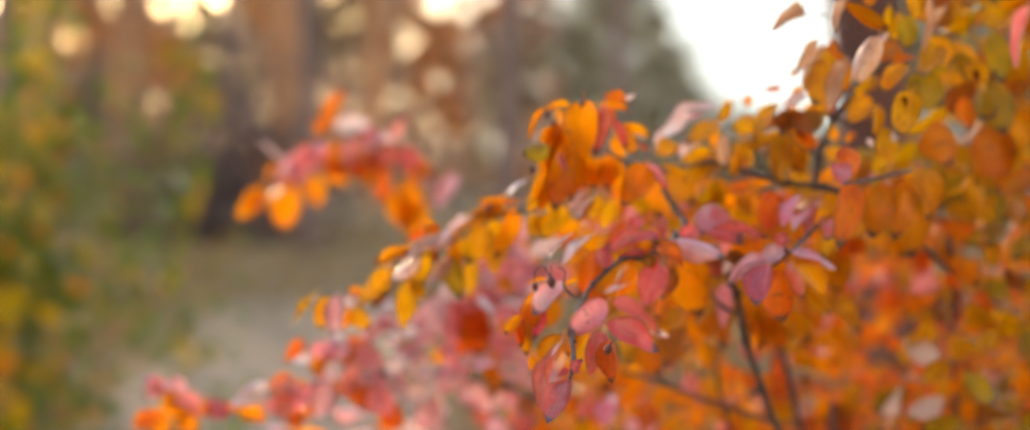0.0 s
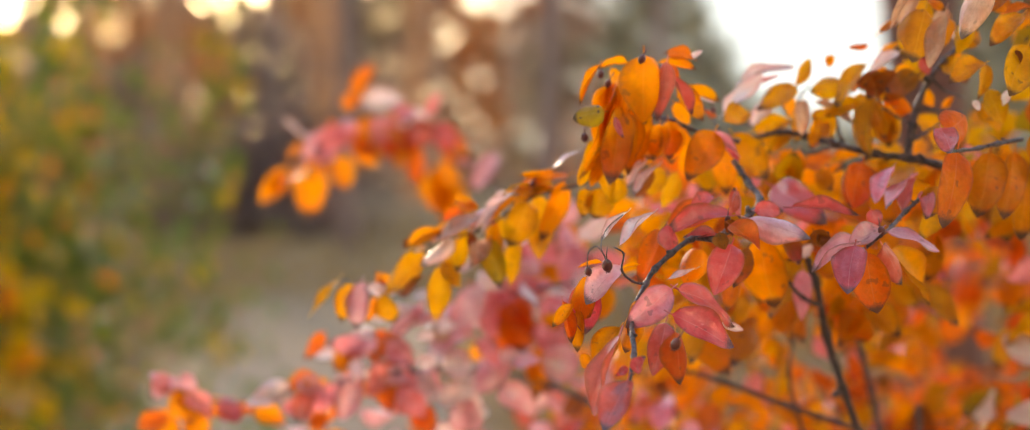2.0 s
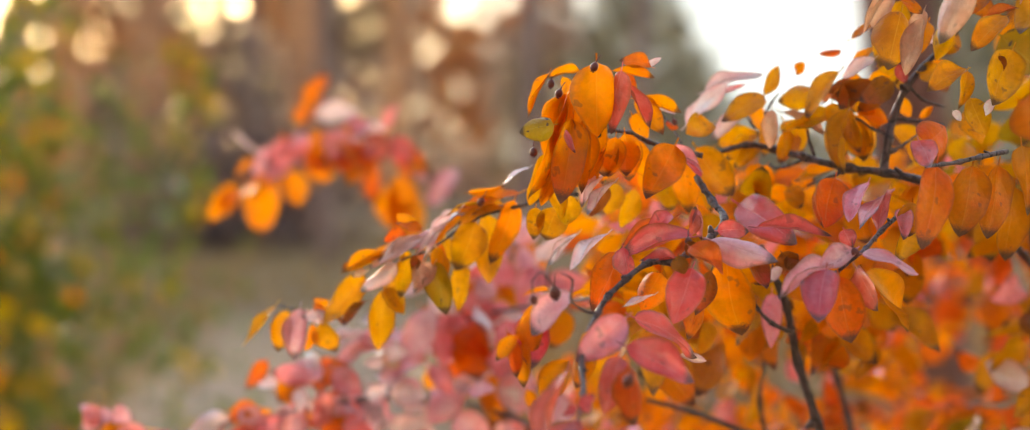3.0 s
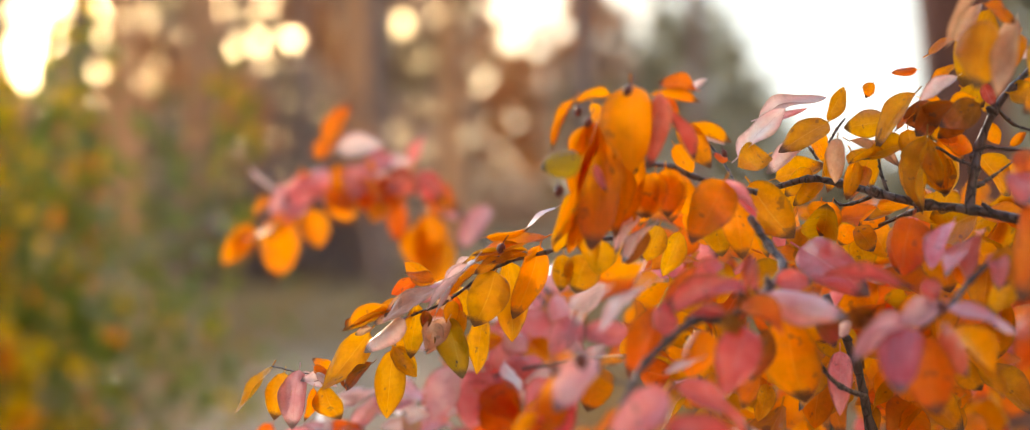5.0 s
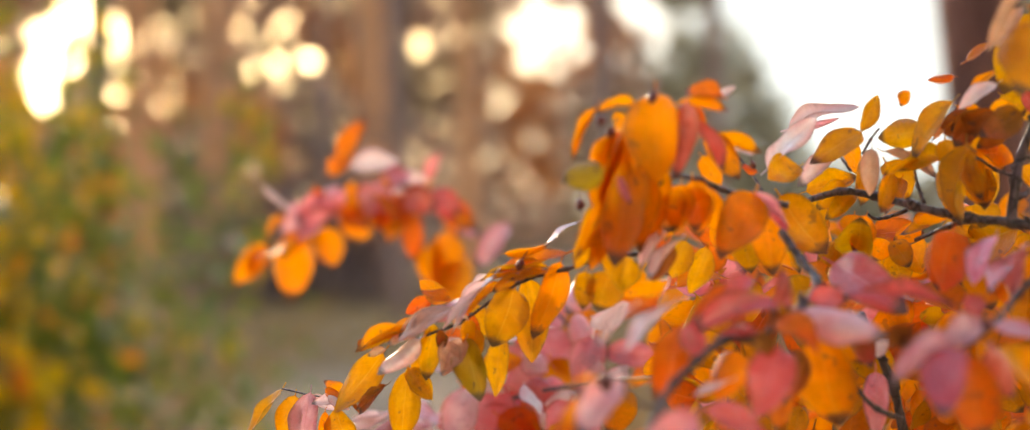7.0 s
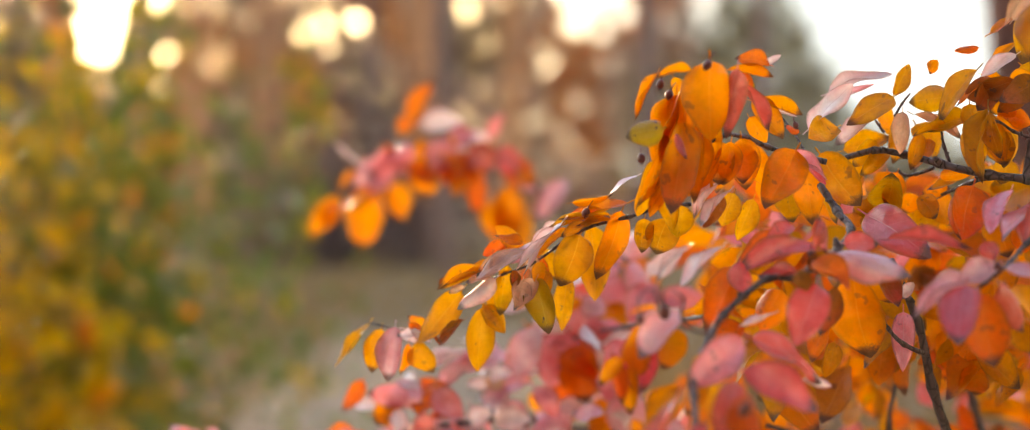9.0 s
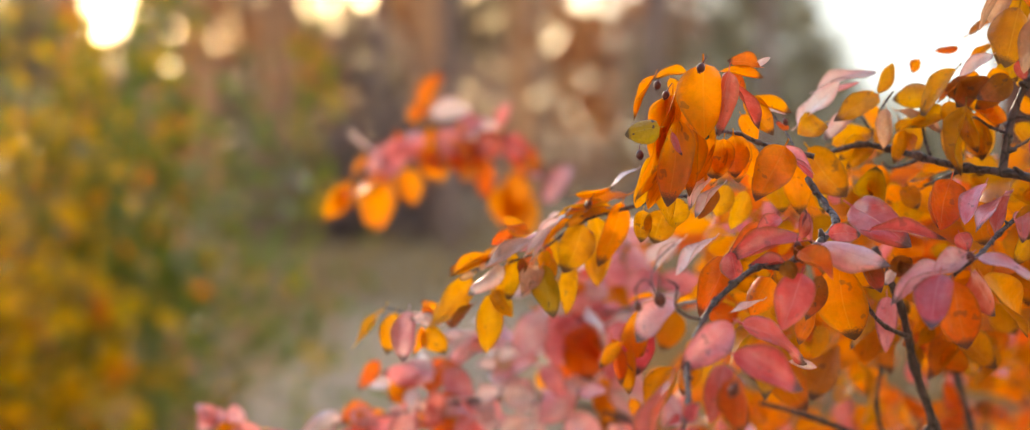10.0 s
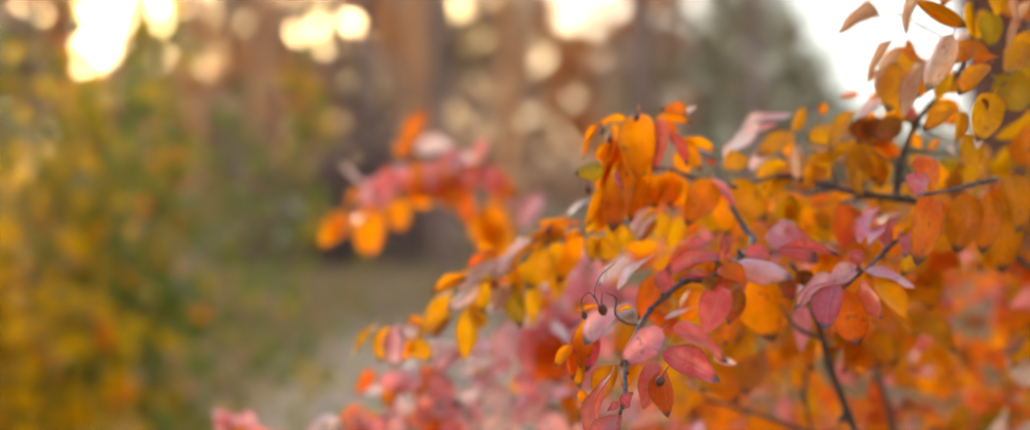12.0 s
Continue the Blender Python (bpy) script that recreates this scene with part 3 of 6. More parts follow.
# the orange twig
branch = twig(shrub, 3.2, 1.5, ((131.0, 1031.1, 1252.2), (113.3, 1031.3, 1256.4), (98.1, 1021.4, 1260.8), (88.2, 1016.6, 1265.1), (74.8, 1001.7, 1267.1), (63.5, 991.4, 1261.4), (57.1, 986.2, 1256.2)))
leaf(branch, "o", 63.8, 953.2, 1303.3, 65.8, 957.6, 1262.7, 25.0, -8)
leaf(branch, "o", 55.7, 972.0, 1299.7, 37.2, 966.0, 1296.3, 6.7, 18)
leaf(branch, "o", 38.1, 965.0, 1297.9, 25.8, 968.0, 1273.8, 5.0, 40)
leaf(branch, "p", 77.6, 958.0, 1299.4, 69.6, 962.0, 1264.7, 12.6, 32)
leaf(branch, "g", 40.5, 948.0, 1269.6, 21.9, 946.0, 1266.8, 14.4, 8)
leaf(branch, "r", 96.6, 988.0, 1302.6, 79.5, 984.0, 1307.9, 9.6, 10)
leaf(branch, "w", 94.8, 990.0, 1303.1, 101.5, 986.0, 1307.8, 4.1, 10)
leaf(branch, "o", 74.8, 985.0, 1300.3, 99.0, 988.0, 1297.1, 5.5, -15)
leaf(branch, "p", 80.6, 972.0, 1292.8, 95.8, 976.0, 1268.4, 6.8, -25)
leaf(branch, "o", 90.5, 1012.0, 1287.0, 105.0, 1012.0, 1264.2, 14.1, -10)
leaf(branch, "o", 90.4, 1012.0, 1284.9, 117.2, 1016.0, 1278.1, 7.1, -25)
leaf(branch, "w", 100.7, 1018.0, 1280.8, 113.8, 1020.0, 1275.8, 5.0, -20)
leaf(branch, "k", 47.0, 958.0, 1267.1, 52.5, 958.0, 1254.2, 4.0, 20)
leaf(branch, "r", 82.7, 1000.0, 1300.3, 87.4, 1000.0, 1288.6, 8.3, 0)
leaf(branch, "o", 45.7, 984.0, 1286.3, 39.4, 984.0, 1257.8, 13.7, 25)
leaf(branch, "k", 108.3, 1004.0, 1257.4, 129.5, 1004.0, 1243.4, 9.1, -20)
leaf(branch, "o", 54.8, 978.7, 1292.8, 42.6, 977.0, 1254.1, 16.2, -33)
leaf(branch, "o", 49.9, 982.8, 1287.5, 38.8, 981.1, 1248.6, 16.2, 49)
leaf(branch, "o", 51.2, 966.2, 1273.5, 45.0, 964.2, 1226.4, 19.0, -22)
leaf(branch, "o", 58.1, 981.8, 1269.1, 53.8, 980.1, 1231.9, 15.0, 30)
leaf(branch, "o", 42.2, 976.7, 1267.8, 33.0, 975.0, 1227.6, 16.5, -45)
leaf(branch, "o", 47.1, 986.4, 1261.6, 39.0, 984.8, 1223.4, 15.6, -48)
leaf(branch, "y", 36.5, 986.1, 1254.1, 29.7, 994.7, 1222.5, 13.4, -24)
leaf(branch, "y", 32.1, 1014.8, 1222.8, 29.9, 1014.0, 1204.1, 11.7, -0)
leaf(branch, "y", 50.5, 1005.1, 1230.2, 49.6, 1004.3, 1212.9, 15.2, 0)
leaf(branch, "y", 44.8, 1014.8, 1222.6, 38.2, 1013.9, 1203.6, 18.1, 0)
leaf(branch, "o", 66.9, 1002.3, 1258.2, 55.0, 1001.5, 1238.7, 17.6, -0)
leaf(branch, "o", 63.8, 1007.3, 1251.9, 60.0, 1006.5, 1231.5, 15.2, -0)
leaf(branch, "o", 77.0, 995.1, 1263.3, 73.0, 1004.1, 1240.2, 14.3, 0)
leaf(branch, "o", 82.9, 1001.5, 1265.1, 88.0, 1010.2, 1236.3, 16.8, -0)
leaf(branch, "w", 70.9, 1006.2, 1241.4, 56.8, 995.4, 1223.9, 10.0, 47)
leaf(branch, "w", 76.7, 997.4, 1237.8, 59.3, 986.6, 1220.6, 10.7, 59)
leaf(branch, "d", 72.9, 1005.3, 1235.8, 63.2, 1004.5, 1217.7, 9.2, -0)
leaf(branch, "y", 83.0, 1057.8, 1235.4, 75.9, 1056.9, 1216.8, 14.0, -0)
leaf(branch, "y", 93.8, 1061.3, 1231.8, 85.0, 1060.2, 1208.4, 12.8, 0)
leaf(branch, "y", 84.4, 1008.1, 1296.6, 88.7, 1007.7, 1287.1, 8.2, 0)
leaf(branch, "o", 88.9, 1025.2, 1276.8, 98.9, 1024.5, 1261.8, 11.5, 0)
leaf(branch, "o", 111.5, 1001.3, 1258.7, 94.0, 990.0, 1228.5, 22.2, 6)
leaf(branch, "p", 109.8, 1010.2, 1256.5, 129.0, 1009.6, 1242.9, 9.7, 0)
leaf(branch, "o", 119.7, 1041.1, 1252.3, 123.9, 1029.6, 1219.3, 17.9, -0)
leaf(branch, "y", 131.5, 1060.7, 1241.9, 141.0, 1059.6, 1217.6, 10.5, 0)
leaf(branch, "o", 57.8, 997.0, 1284.8, 57.3, 995.7, 1253.7, 14.8, 0)
leaf(branch, "o", 69.1, 1020.2, 1253.3, 72.0, 1019.4, 1235.7, 14.7, 0)
leaf(branch, "o", 47.1, 994.6, 1297.3, 53.7, 993.9, 1280.1, 9.3, 0)
leaf(branch, "y", 111.5, 1070.5, 1238.7, 116.2, 1069.6, 1218.2, 15.4, 0)
leaf(branch, "o", 48.0, 984.0, 1287.6, 39.4, 980.0, 1244.2, 14.9, 20)
leaf(branch, "o", 60.6, 986.0, 1269.2, 55.9, 982.0, 1235.5, 16.2, -15)
leaf(branch, "o", 72.8, 1004.0, 1263.2, 70.6, 1000.0, 1240.9, 16.5, 10)
leaf(branch, "o", 82.7, 1006.0, 1263.4, 84.2, 1002.0, 1241.2, 15.4, -12)
leaf(branch, "y", 47.1, 992.0, 1262.0, 44.0, 988.0, 1233.5, 10.3, 25)
leaf(branch, "o", 67.3, 996.0, 1279.9, 63.5, 994.0, 1246.6, 15.8, 12)
leaf(branch, "o", 88.0, 1016.0, 1261.6, 99.6, 1012.0, 1236.5, 13.7, 0)
leaf(branch, "y", 40.7, 996.0, 1244.0, 46.2, 994.0, 1216.6, 12.1, 10)
berry(branch, 39.9, 980.8, 1293.1, 2.1)
berry(branch, 44.4, 980.6, 1287.6, 2.1)
berry(branch, 29.9, 974.1, 1254.9, 2.3)
berry(branch, 62.2, 946.0, 1300.8, 2.3)

# the bud twig
branch = twig(shrub, 1.4, 0.8, ((121.7, 1041.2, 1254.9), (118.5, 1051.6, 1263.9), (112.0, 1062.1, 1275.1), (106.4, 1062.4, 1280.9)))
leaf(branch, "r", 118.9, 1054.9, 1268.9, 111.4, 1055.1, 1273.7, 5.3, 0)
berry(branch, 115.9, 1046.5, 1272.8, 1.7)

# the upper twig
branch = twig(shrub, 5.0, 2.7, ((268.9, 1030.3, 1235.3), (241.0, 1040.6, 1242.1), (222.1, 1050.8, 1244.5), (197.8, 1061.0, 1250.8), (179.5, 1071.3, 1256.2), (163.4, 1076.4, 1258.8), (143.4, 1081.2, 1253.0), (133.1, 1081.0, 1248.4)))
leaf(branch, "w", 139.7, 1091.5, 1292.2, 172.1, 1082.1, 1307.0, 14.7, -34)
leaf(branch, "q", 142.3, 1096.1, 1289.9, 164.7, 1091.4, 1296.9, 3.8, 0)
leaf(branch, "w", 124.7, 1061.9, 1270.9, 149.3, 1063.0, 1296.7, 14.3, -36)
leaf(branch, "y", 174.6, 1075.8, 1289.3, 147.3, 1065.3, 1276.3, 15.6, 0)
leaf(branch, "y", 174.0, 1076.1, 1290.0, 182.8, 1076.9, 1307.6, 8.9, 0)
leaf(branch, "w", 164.4, 1077.2, 1277.2, 139.8, 1066.6, 1264.3, 11.9, 30)
leaf(branch, "y", 140.6, 1060.8, 1271.9, 122.7, 1050.5, 1264.1, 16.3, 0)
leaf(branch, "y", 150.6, 1110.3, 1259.1, 178.3, 1110.7, 1267.8, 14.4, 0)
leaf(branch, "l", 175.6, 1053.7, 1279.8, 173.2, 1052.7, 1256.6, 10.2, 0)
leaf(branch, "y", 205.6, 1074.9, 1288.7, 183.2, 1074.8, 1285.7, 14.7, 0)
leaf(branch, "y", 217.7, 1060.7, 1303.3, 192.6, 1059.6, 1279.0, 14.0, 48)
leaf(branch, "o", 218.6, 1059.1, 1294.5, 204.4, 1058.7, 1284.8, 6.9, 51)
leaf(branch, "o", 197.8, 1071.6, 1309.3, 194.3, 1071.3, 1301.3, 6.8, -0)
leaf(branch, "y", 217.5, 1067.8, 1276.1, 190.1, 1057.6, 1272.3, 11.8, 32)
leaf(branch, "l", 185.0, 1072.3, 1278.8, 212.8, 1071.7, 1265.4, 4.6, -68)
leaf(branch, "y", 189.2, 1091.2, 1273.6, 200.5, 1090.4, 1253.3, 18.1, -0)
leaf(branch, "o", 196.5, 1086.2, 1265.1, 185.1, 1075.4, 1246.9, 10.1, 0)
leaf(branch, "y", 213.3, 1059.7, 1284.0, 214.8, 1058.8, 1262.6, 13.4, -0)
leaf(branch, "y", 220.2, 1045.8, 1280.8, 215.7, 1044.0, 1240.1, 16.4, 57)
leaf(branch, "y", 219.1, 1035.0, 1278.2, 222.8, 1033.9, 1253.2, 10.1, 38)
leaf(branch, "y", 230.6, 1072.8, 1270.5, 234.2, 1071.9, 1248.8, 17.7, -0)
leaf(branch, "d", 220.7, 1059.1, 1299.8, 226.2, 1058.3, 1281.7, 19.7, 0)
leaf(branch, "d", 244.2, 1033.7, 1295.5, 224.9, 1043.2, 1284.6, 15.6, 0)
leaf(branch, "d", 233.3, 1039.5, 1296.0, 213.1, 1049.1, 1286.9, 12.6, 0)
leaf(branch, "o", 246.9, 1055.3, 1299.8, 233.5, 1054.9, 1291.4, 12.5, 0)
leaf(branch, "y", 237.8, 1059.0, 1290.9, 224.9, 1058.5, 1278.4, 13.2, 0)
leaf(branch, "o", 221.6, 1069.6, 1301.0, 234.2, 1069.4, 1295.4, 8.0, 0)
leaf(branch, "d", 225.1, 1061.7, 1292.2, 219.6, 1061.2, 1282.2, 8.7, 0)
leaf(branch, "w", 234.4, 1040.5, 1310.1, 215.3, 1040.0, 1299.0, 8.8, 13)
leaf(branch, "o", 237.0, 1051.1, 1317.0, 222.2, 1050.6, 1304.0, 7.9, 48)
leaf(branch, "y", 249.9, 1036.1, 1343.5, 237.4, 1034.4, 1304.8, 20.6, 0)
leaf(branch, "y", 243.6, 1068.9, 1306.0, 254.8, 1068.4, 1295.6, 14.4, 0)
leaf(branch, "p", 251.3, 1053.8, 1307.0, 256.3, 1053.3, 1294.9, 7.2, 0)
leaf(branch, "o", 226.8, 1070.8, 1323.9, 248.7, 1071.4, 1338.4, 10.5, -59)
leaf(branch, "l", 229.5, 1027.0, 1327.6, 242.1, 1017.7, 1344.9, 10.8, 0)
leaf(branch, "l", 254.7, 1004.1, 1335.7, 246.2, 1003.2, 1315.2, 10.0, -0)
leaf(branch, "o", 261.6, 1022.8, 1330.4, 251.0, 1021.9, 1310.8, 13.7, -0)
leaf(branch, "w", 266.0, 1041.8, 1320.3, 275.8, 1041.9, 1322.7, 5.2, 0)
leaf(branch, "o", 230.8, 1061.2, 1279.0, 247.3, 1061.0, 1272.7, 13.2, 0)
leaf(branch, "r", 219.9, 1067.0, 1315.7, 206.5, 1066.0, 1314.6, 5.0, 0)
leaf(branch, "y", 263.7, 1051.2, 1301.9, 279.4, 1051.0, 1298.4, 16.8, 0)
leaf(branch, "o", 265.9, 1058.1, 1275.0, 274.6, 1058.4, 1281.8, 5.2, 0)
leaf(branch, "o", 255.2, 1062.6, 1287.3, 261.6, 1062.1, 1275.8, 8.5, 0)
leaf(branch, "y", 131.1, 1061.3, 1257.0, 149.3, 1050.1, 1229.2, 23.5, 0)
leaf(branch, "y", 162.1, 1118.1, 1251.0, 147.6, 1117.7, 1240.5, 14.3, 0)
leaf(branch, "o", 173.2, 1093.3, 1246.8, 170.9, 1092.7, 1233.0, 14.3, 0)
leaf(branch, "y", 174.4, 1102.1, 1232.7, 159.5, 1101.7, 1222.4, 11.7, 0)
leaf(branch, "o", 208.1, 1098.6, 1239.9, 194.0, 1098.3, 1232.4, 10.1, 0)
leaf(branch, "y", 219.2, 1084.5, 1245.1, 195.0, 1084.0, 1233.5, 10.7, 42)
leaf(branch, "o", 199.9, 1111.8, 1234.4, 213.7, 1111.0, 1216.5, 19.2, 0)
leaf(branch, "y", 198.2, 1122.5, 1228.8, 204.9, 1121.6, 1207.2, 16.0, -0)
leaf(branch, "r", 203.6, 1003.0, 1239.3, 194.2, 991.8, 1210.7, 21.5, -0)
leaf(branch, "r", 205.0, 1023.6, 1235.0, 201.2, 1022.5, 1209.4, 19.0, 0)
leaf(branch, "k", 218.6, 984.5, 1237.3, 202.3, 963.6, 1217.6, 13.2, 46)
leaf(branch, "o", 222.9, 1048.2, 1224.8, 232.5, 1047.0, 1198.9, 19.5, -0)
leaf(branch, "o", 236.1, 1041.2, 1224.2, 242.0, 1040.2, 1201.2, 17.5, -0)
leaf(branch, "k", 229.7, 978.1, 1232.1, 202.3, 947.5, 1219.0, 17.2, 65)
leaf(branch, "k", 225.5, 968.5, 1231.3, 213.9, 947.8, 1214.2, 11.7, 48)
leaf(branch, "k", 231.3, 954.3, 1223.2, 227.2, 943.7, 1209.0, 9.9, 0)
leaf(branch, "p", 152.6, 1038.5, 1224.0, 174.7, 1007.7, 1207.6, 22.8, 0)
leaf(branch, "o", 191.6, 1104.6, 1233.0, 185.1, 1104.2, 1222.6, 11.6, 0)
leaf(branch, "y", 181.6, 1103.9, 1275.4, 175.8, 1102.8, 1250.9, 14.2, -0)
leaf(branch, "y", 238.1, 1077.1, 1253.4, 234.4, 1076.5, 1239.9, 14.5, 0)
leaf(branch, "o", 168.2, 1107.6, 1286.3, 181.9, 1106.9, 1268.4, 13.0, 0)
leaf(branch, "y", 214.8, 1060.0, 1278.9, 221.6, 1058.0, 1249.7, 11.1, 0)
leaf(branch, "y", 221.5, 1064.0, 1280.5, 234.0, 1062.0, 1249.6, 12.7, 0)
leaf(branch, "o", 232.1, 1060.0, 1283.1, 243.9, 1058.0, 1267.7, 14.1, 0)
leaf(branch, "y", 239.5, 1070.0, 1273.1, 234.7, 1068.0, 1248.8, 13.5, 0)
leaf(branch, "o", 187.8, 1066.0, 1267.6, 181.6, 1064.0, 1248.5, 9.0, 0)
leaf(branch, "y", 166.0, 1086.0, 1264.3, 153.1, 1084.0, 1250.1, 11.4, 0)
leaf(branch, "y", 171.8, 1080.0, 1258.2, 155.2, 1078.0, 1245.6, 9.8, 0)
leaf(branch, "y", 201.9, 1064.0, 1272.6, 182.0, 1062.0, 1266.8, 6.0, 0)
leaf(branch, "y", 211.7, 1062.0, 1269.5, 215.6, 1060.0, 1246.0, 8.9, 0)
leaf(branch, "o", 176.6, 1078.0, 1246.2, 170.4, 1076.0, 1227.6, 13.6, 0)
leaf(branch, "o", 198.7, 1070.0, 1243.9, 217.3, 1068.0, 1246.0, 8.2, 0)
leaf(branch, "b", 190.2, 1084.0, 1232.6, 198.8, 1082.0, 1219.8, 12.9, 0)
leaf(branch, "d", 227.4, 1052.0, 1297.4, 216.3, 1050.0, 1280.8, 13.2, 0)
leaf(branch, "b", 236.9, 1050.0, 1293.6, 226.6, 1048.0, 1279.2, 14.7, 0)
leaf(branch, "y", 165.4, 1092.0, 1231.8, 153.9, 1090.0, 1216.8, 13.0, 0)

# the upright twig
branch = twig(shrub, 5.3, 3.0, ((240.0, 1040.6, 1240.5), (244.4, 1046.5, 1262.6), (248.5, 1052.1, 1274.8), (256.1, 1052.8, 1292.3), (266.3, 1053.4, 1305.3), (281.5, 1054.0, 1319.6)))
leaf(branch, "y", 276.4, 1053.8, 1314.1, 286.6, 1054.4, 1328.8, 15.8, 0)
leaf(branch, "o", 276.8, 1073.7, 1310.4, 286.5, 1072.8, 1291.5, 17.0, -0)
leaf(branch, "y", 261.4, 1073.1, 1297.1, 251.3, 1073.2, 1300.7, 12.6, 0)
leaf(branch, "y", 258.5, 1090.0, 1270.3, 278.6, 1089.1, 1249.2, 17.6, 0)
leaf(branch, "o", 269.4, 1099.3, 1266.8, 288.1, 1098.5, 1249.0, 14.5, 0)

# the side twig
branch = twig(shrub, 2.0, 0.9, ((242.8, 1046.6, 1265.0), (235.8, 1051.8, 1268.4), (227.2, 1057.1, 1274.3), (218.2, 1061.9, 1270.6)))

# the side low twig
branch = twig(shrub, 2.0, 0.9, ((244.1, 1046.1, 1253.4), (255.4, 1051.4, 1259.2), (266.7, 1056.7, 1266.3)))

# the side mid twig
branch = twig(shrub, 2.4, 1.2, ((248.5, 1052.1, 1274.8), (264.9, 1062.0, 1273.1), (284.3, 1072.0, 1271.6)))

# the side top twig
branch = twig(shrub, 2.2, 1.1, ((257.8, 1052.9, 1294.5), (268.5, 1062.6, 1286.4), (284.5, 1072.4, 1281.8)))

# the stub twig
branch = twig(shrub, 2.2, 1.1, ((202.8, 1061.1, 1251.4), (199.7, 1061.5, 1260.8), (198.2, 1061.9, 1269.3)))

# the stub up twig
branch = twig(shrub, 1.6, 0.9, ((173.9, 1072.2, 1277.6), (178.4, 1072.5, 1285.0), (182.9, 1072.8, 1290.7)))

# the stub left twig
branch = twig(shrub, 1.5, 0.8, ((169.0, 1076.9, 1268.9), (165.1, 1077.1, 1274.5), (162.8, 1082.3, 1279.4)))

# the spur twig
branch = twig(shrub, 2.4, 0.9, ((199.9, 1091.0, 1248.8), (191.1, 1100.8, 1245.0), (184.8, 1100.8, 1244.4), (180.7, 1101.0, 1248.0)))

# the lower twig
branch = twig(shrub, 2.7, 1.6, ((222.1, 1050.7, 1243.2), (216.3, 1070.6, 1240.3), (204.8, 1100.3, 1232.2), (191.2, 1119.9, 1224.0)))

# the pink twig
branch = twig(shrub, 3.8, 2.3, ((124.9, 1010.5, 1240.5), (132.5, 999.9, 1226.8), (137.0, 979.5, 1217.7), (126.2, 949.1, 1209.3), (110.1, 923.8, 1201.2), (100.7, 920.6, 1196.9), (89.7, 920.6, 1196.8), (77.0, 908.2, 1189.5), (66.4, 897.8, 1181.0), (60.6, 887.6, 1174.0), (52.6, 869.0, 1160.2), (50.2, 842.5, 1150.6), (50.0, 824.1, 1142.2), (45.7, 807.5, 1128.2)))
leaf(branch, "q", 46.0, 879.1, 1184.6, 26.2, 868.3, 1165.5, 16.5, 22)
leaf(branch, "w", 50.3, 886.5, 1213.8, 34.5, 885.8, 1198.5, 8.8, 58)
leaf(branch, "w", 67.0, 913.3, 1212.4, 46.0, 902.6, 1195.8, 11.6, 56)
leaf(branch, "p", 30.0, 892.0, 1175.3, 27.7, 884.0, 1145.5, 17.9, 14)
leaf(branch, "o", 30.1, 885.1, 1178.7, 20.5, 883.7, 1145.5, 13.9, 7)
leaf(branch, "o", 19.9, 867.1, 1164.5, 8.3, 866.6, 1152.7, 6.8, 0)
leaf(branch, "k", 73.1, 866.8, 1173.0, 48.2, 855.9, 1153.9, 17.5, 0)
leaf(branch, "o", 63.1, 875.3, 1165.8, 47.8, 854.8, 1154.3, 11.2, 42)
leaf(branch, "w", 92.4, 923.3, 1179.7, 74.7, 912.9, 1171.3, 8.9, 55)
leaf(branch, "p", 80.6, 905.3, 1169.5, 120.1, 924.5, 1151.0, 19.0, -31)
leaf(branch, "p", 71.9, 850.4, 1160.8, 107.0, 869.6, 1143.7, 19.6, 0)
leaf(branch, "p", 67.8, 840.9, 1157.4, 60.6, 839.8, 1132.5, 14.0, -0)
leaf(branch, "r", 71.1, 823.3, 1154.5, 75.9, 822.1, 1126.9, 14.5, 0)
leaf(branch, "p", 42.3, 826.7, 1152.2, 26.5, 815.0, 1112.7, 17.6, 63)
leaf(branch, "p", 45.5, 807.9, 1131.7, 32.3, 786.8, 1107.7, 16.0, 0)
leaf(branch, "p", 49.2, 811.0, 1135.5, 54.0, 811.3, 1143.7, 7.8, -0)
leaf(branch, "p", 46.0, 812.0, 1137.7, 39.5, 811.8, 1133.1, 4.9, 0)
leaf(branch, "p", 111.5, 913.2, 1194.5, 100.5, 902.1, 1169.9, 20.2, 0)
leaf(branch, "d", 125.8, 950.1, 1190.0, 117.3, 949.1, 1166.5, 11.2, 0)
leaf(branch, "r", 109.4, 908.7, 1205.7, 126.2, 898.2, 1193.5, 16.1, 0)
leaf(branch, "q", 122.5, 926.4, 1208.5, 154.0, 916.1, 1200.5, 15.0, 0)
leaf(branch, "p", 129.2, 949.3, 1212.0, 148.0, 959.4, 1212.8, 11.4, 0)
leaf(branch, "p", 112.8, 925.6, 1210.0, 75.4, 935.3, 1204.0, 15.6, 31)
leaf(branch, "r", 105.7, 952.7, 1219.2, 74.4, 961.9, 1200.7, 15.0, 57)
leaf(branch, "p", 112.3, 934.0, 1209.9, 116.6, 934.7, 1225.9, 6.6, 26)
leaf(branch, "p", 105.2, 922.0, 1198.3, 84.7, 922.1, 1200.4, 8.3, 37)
leaf(branch, "p", 76.8, 935.1, 1204.0, 80.7, 934.3, 1187.7, 11.8, -0)
leaf(branch, "r", 76.0, 942.5, 1200.6, 59.7, 941.2, 1169.8, 17.2, 0)
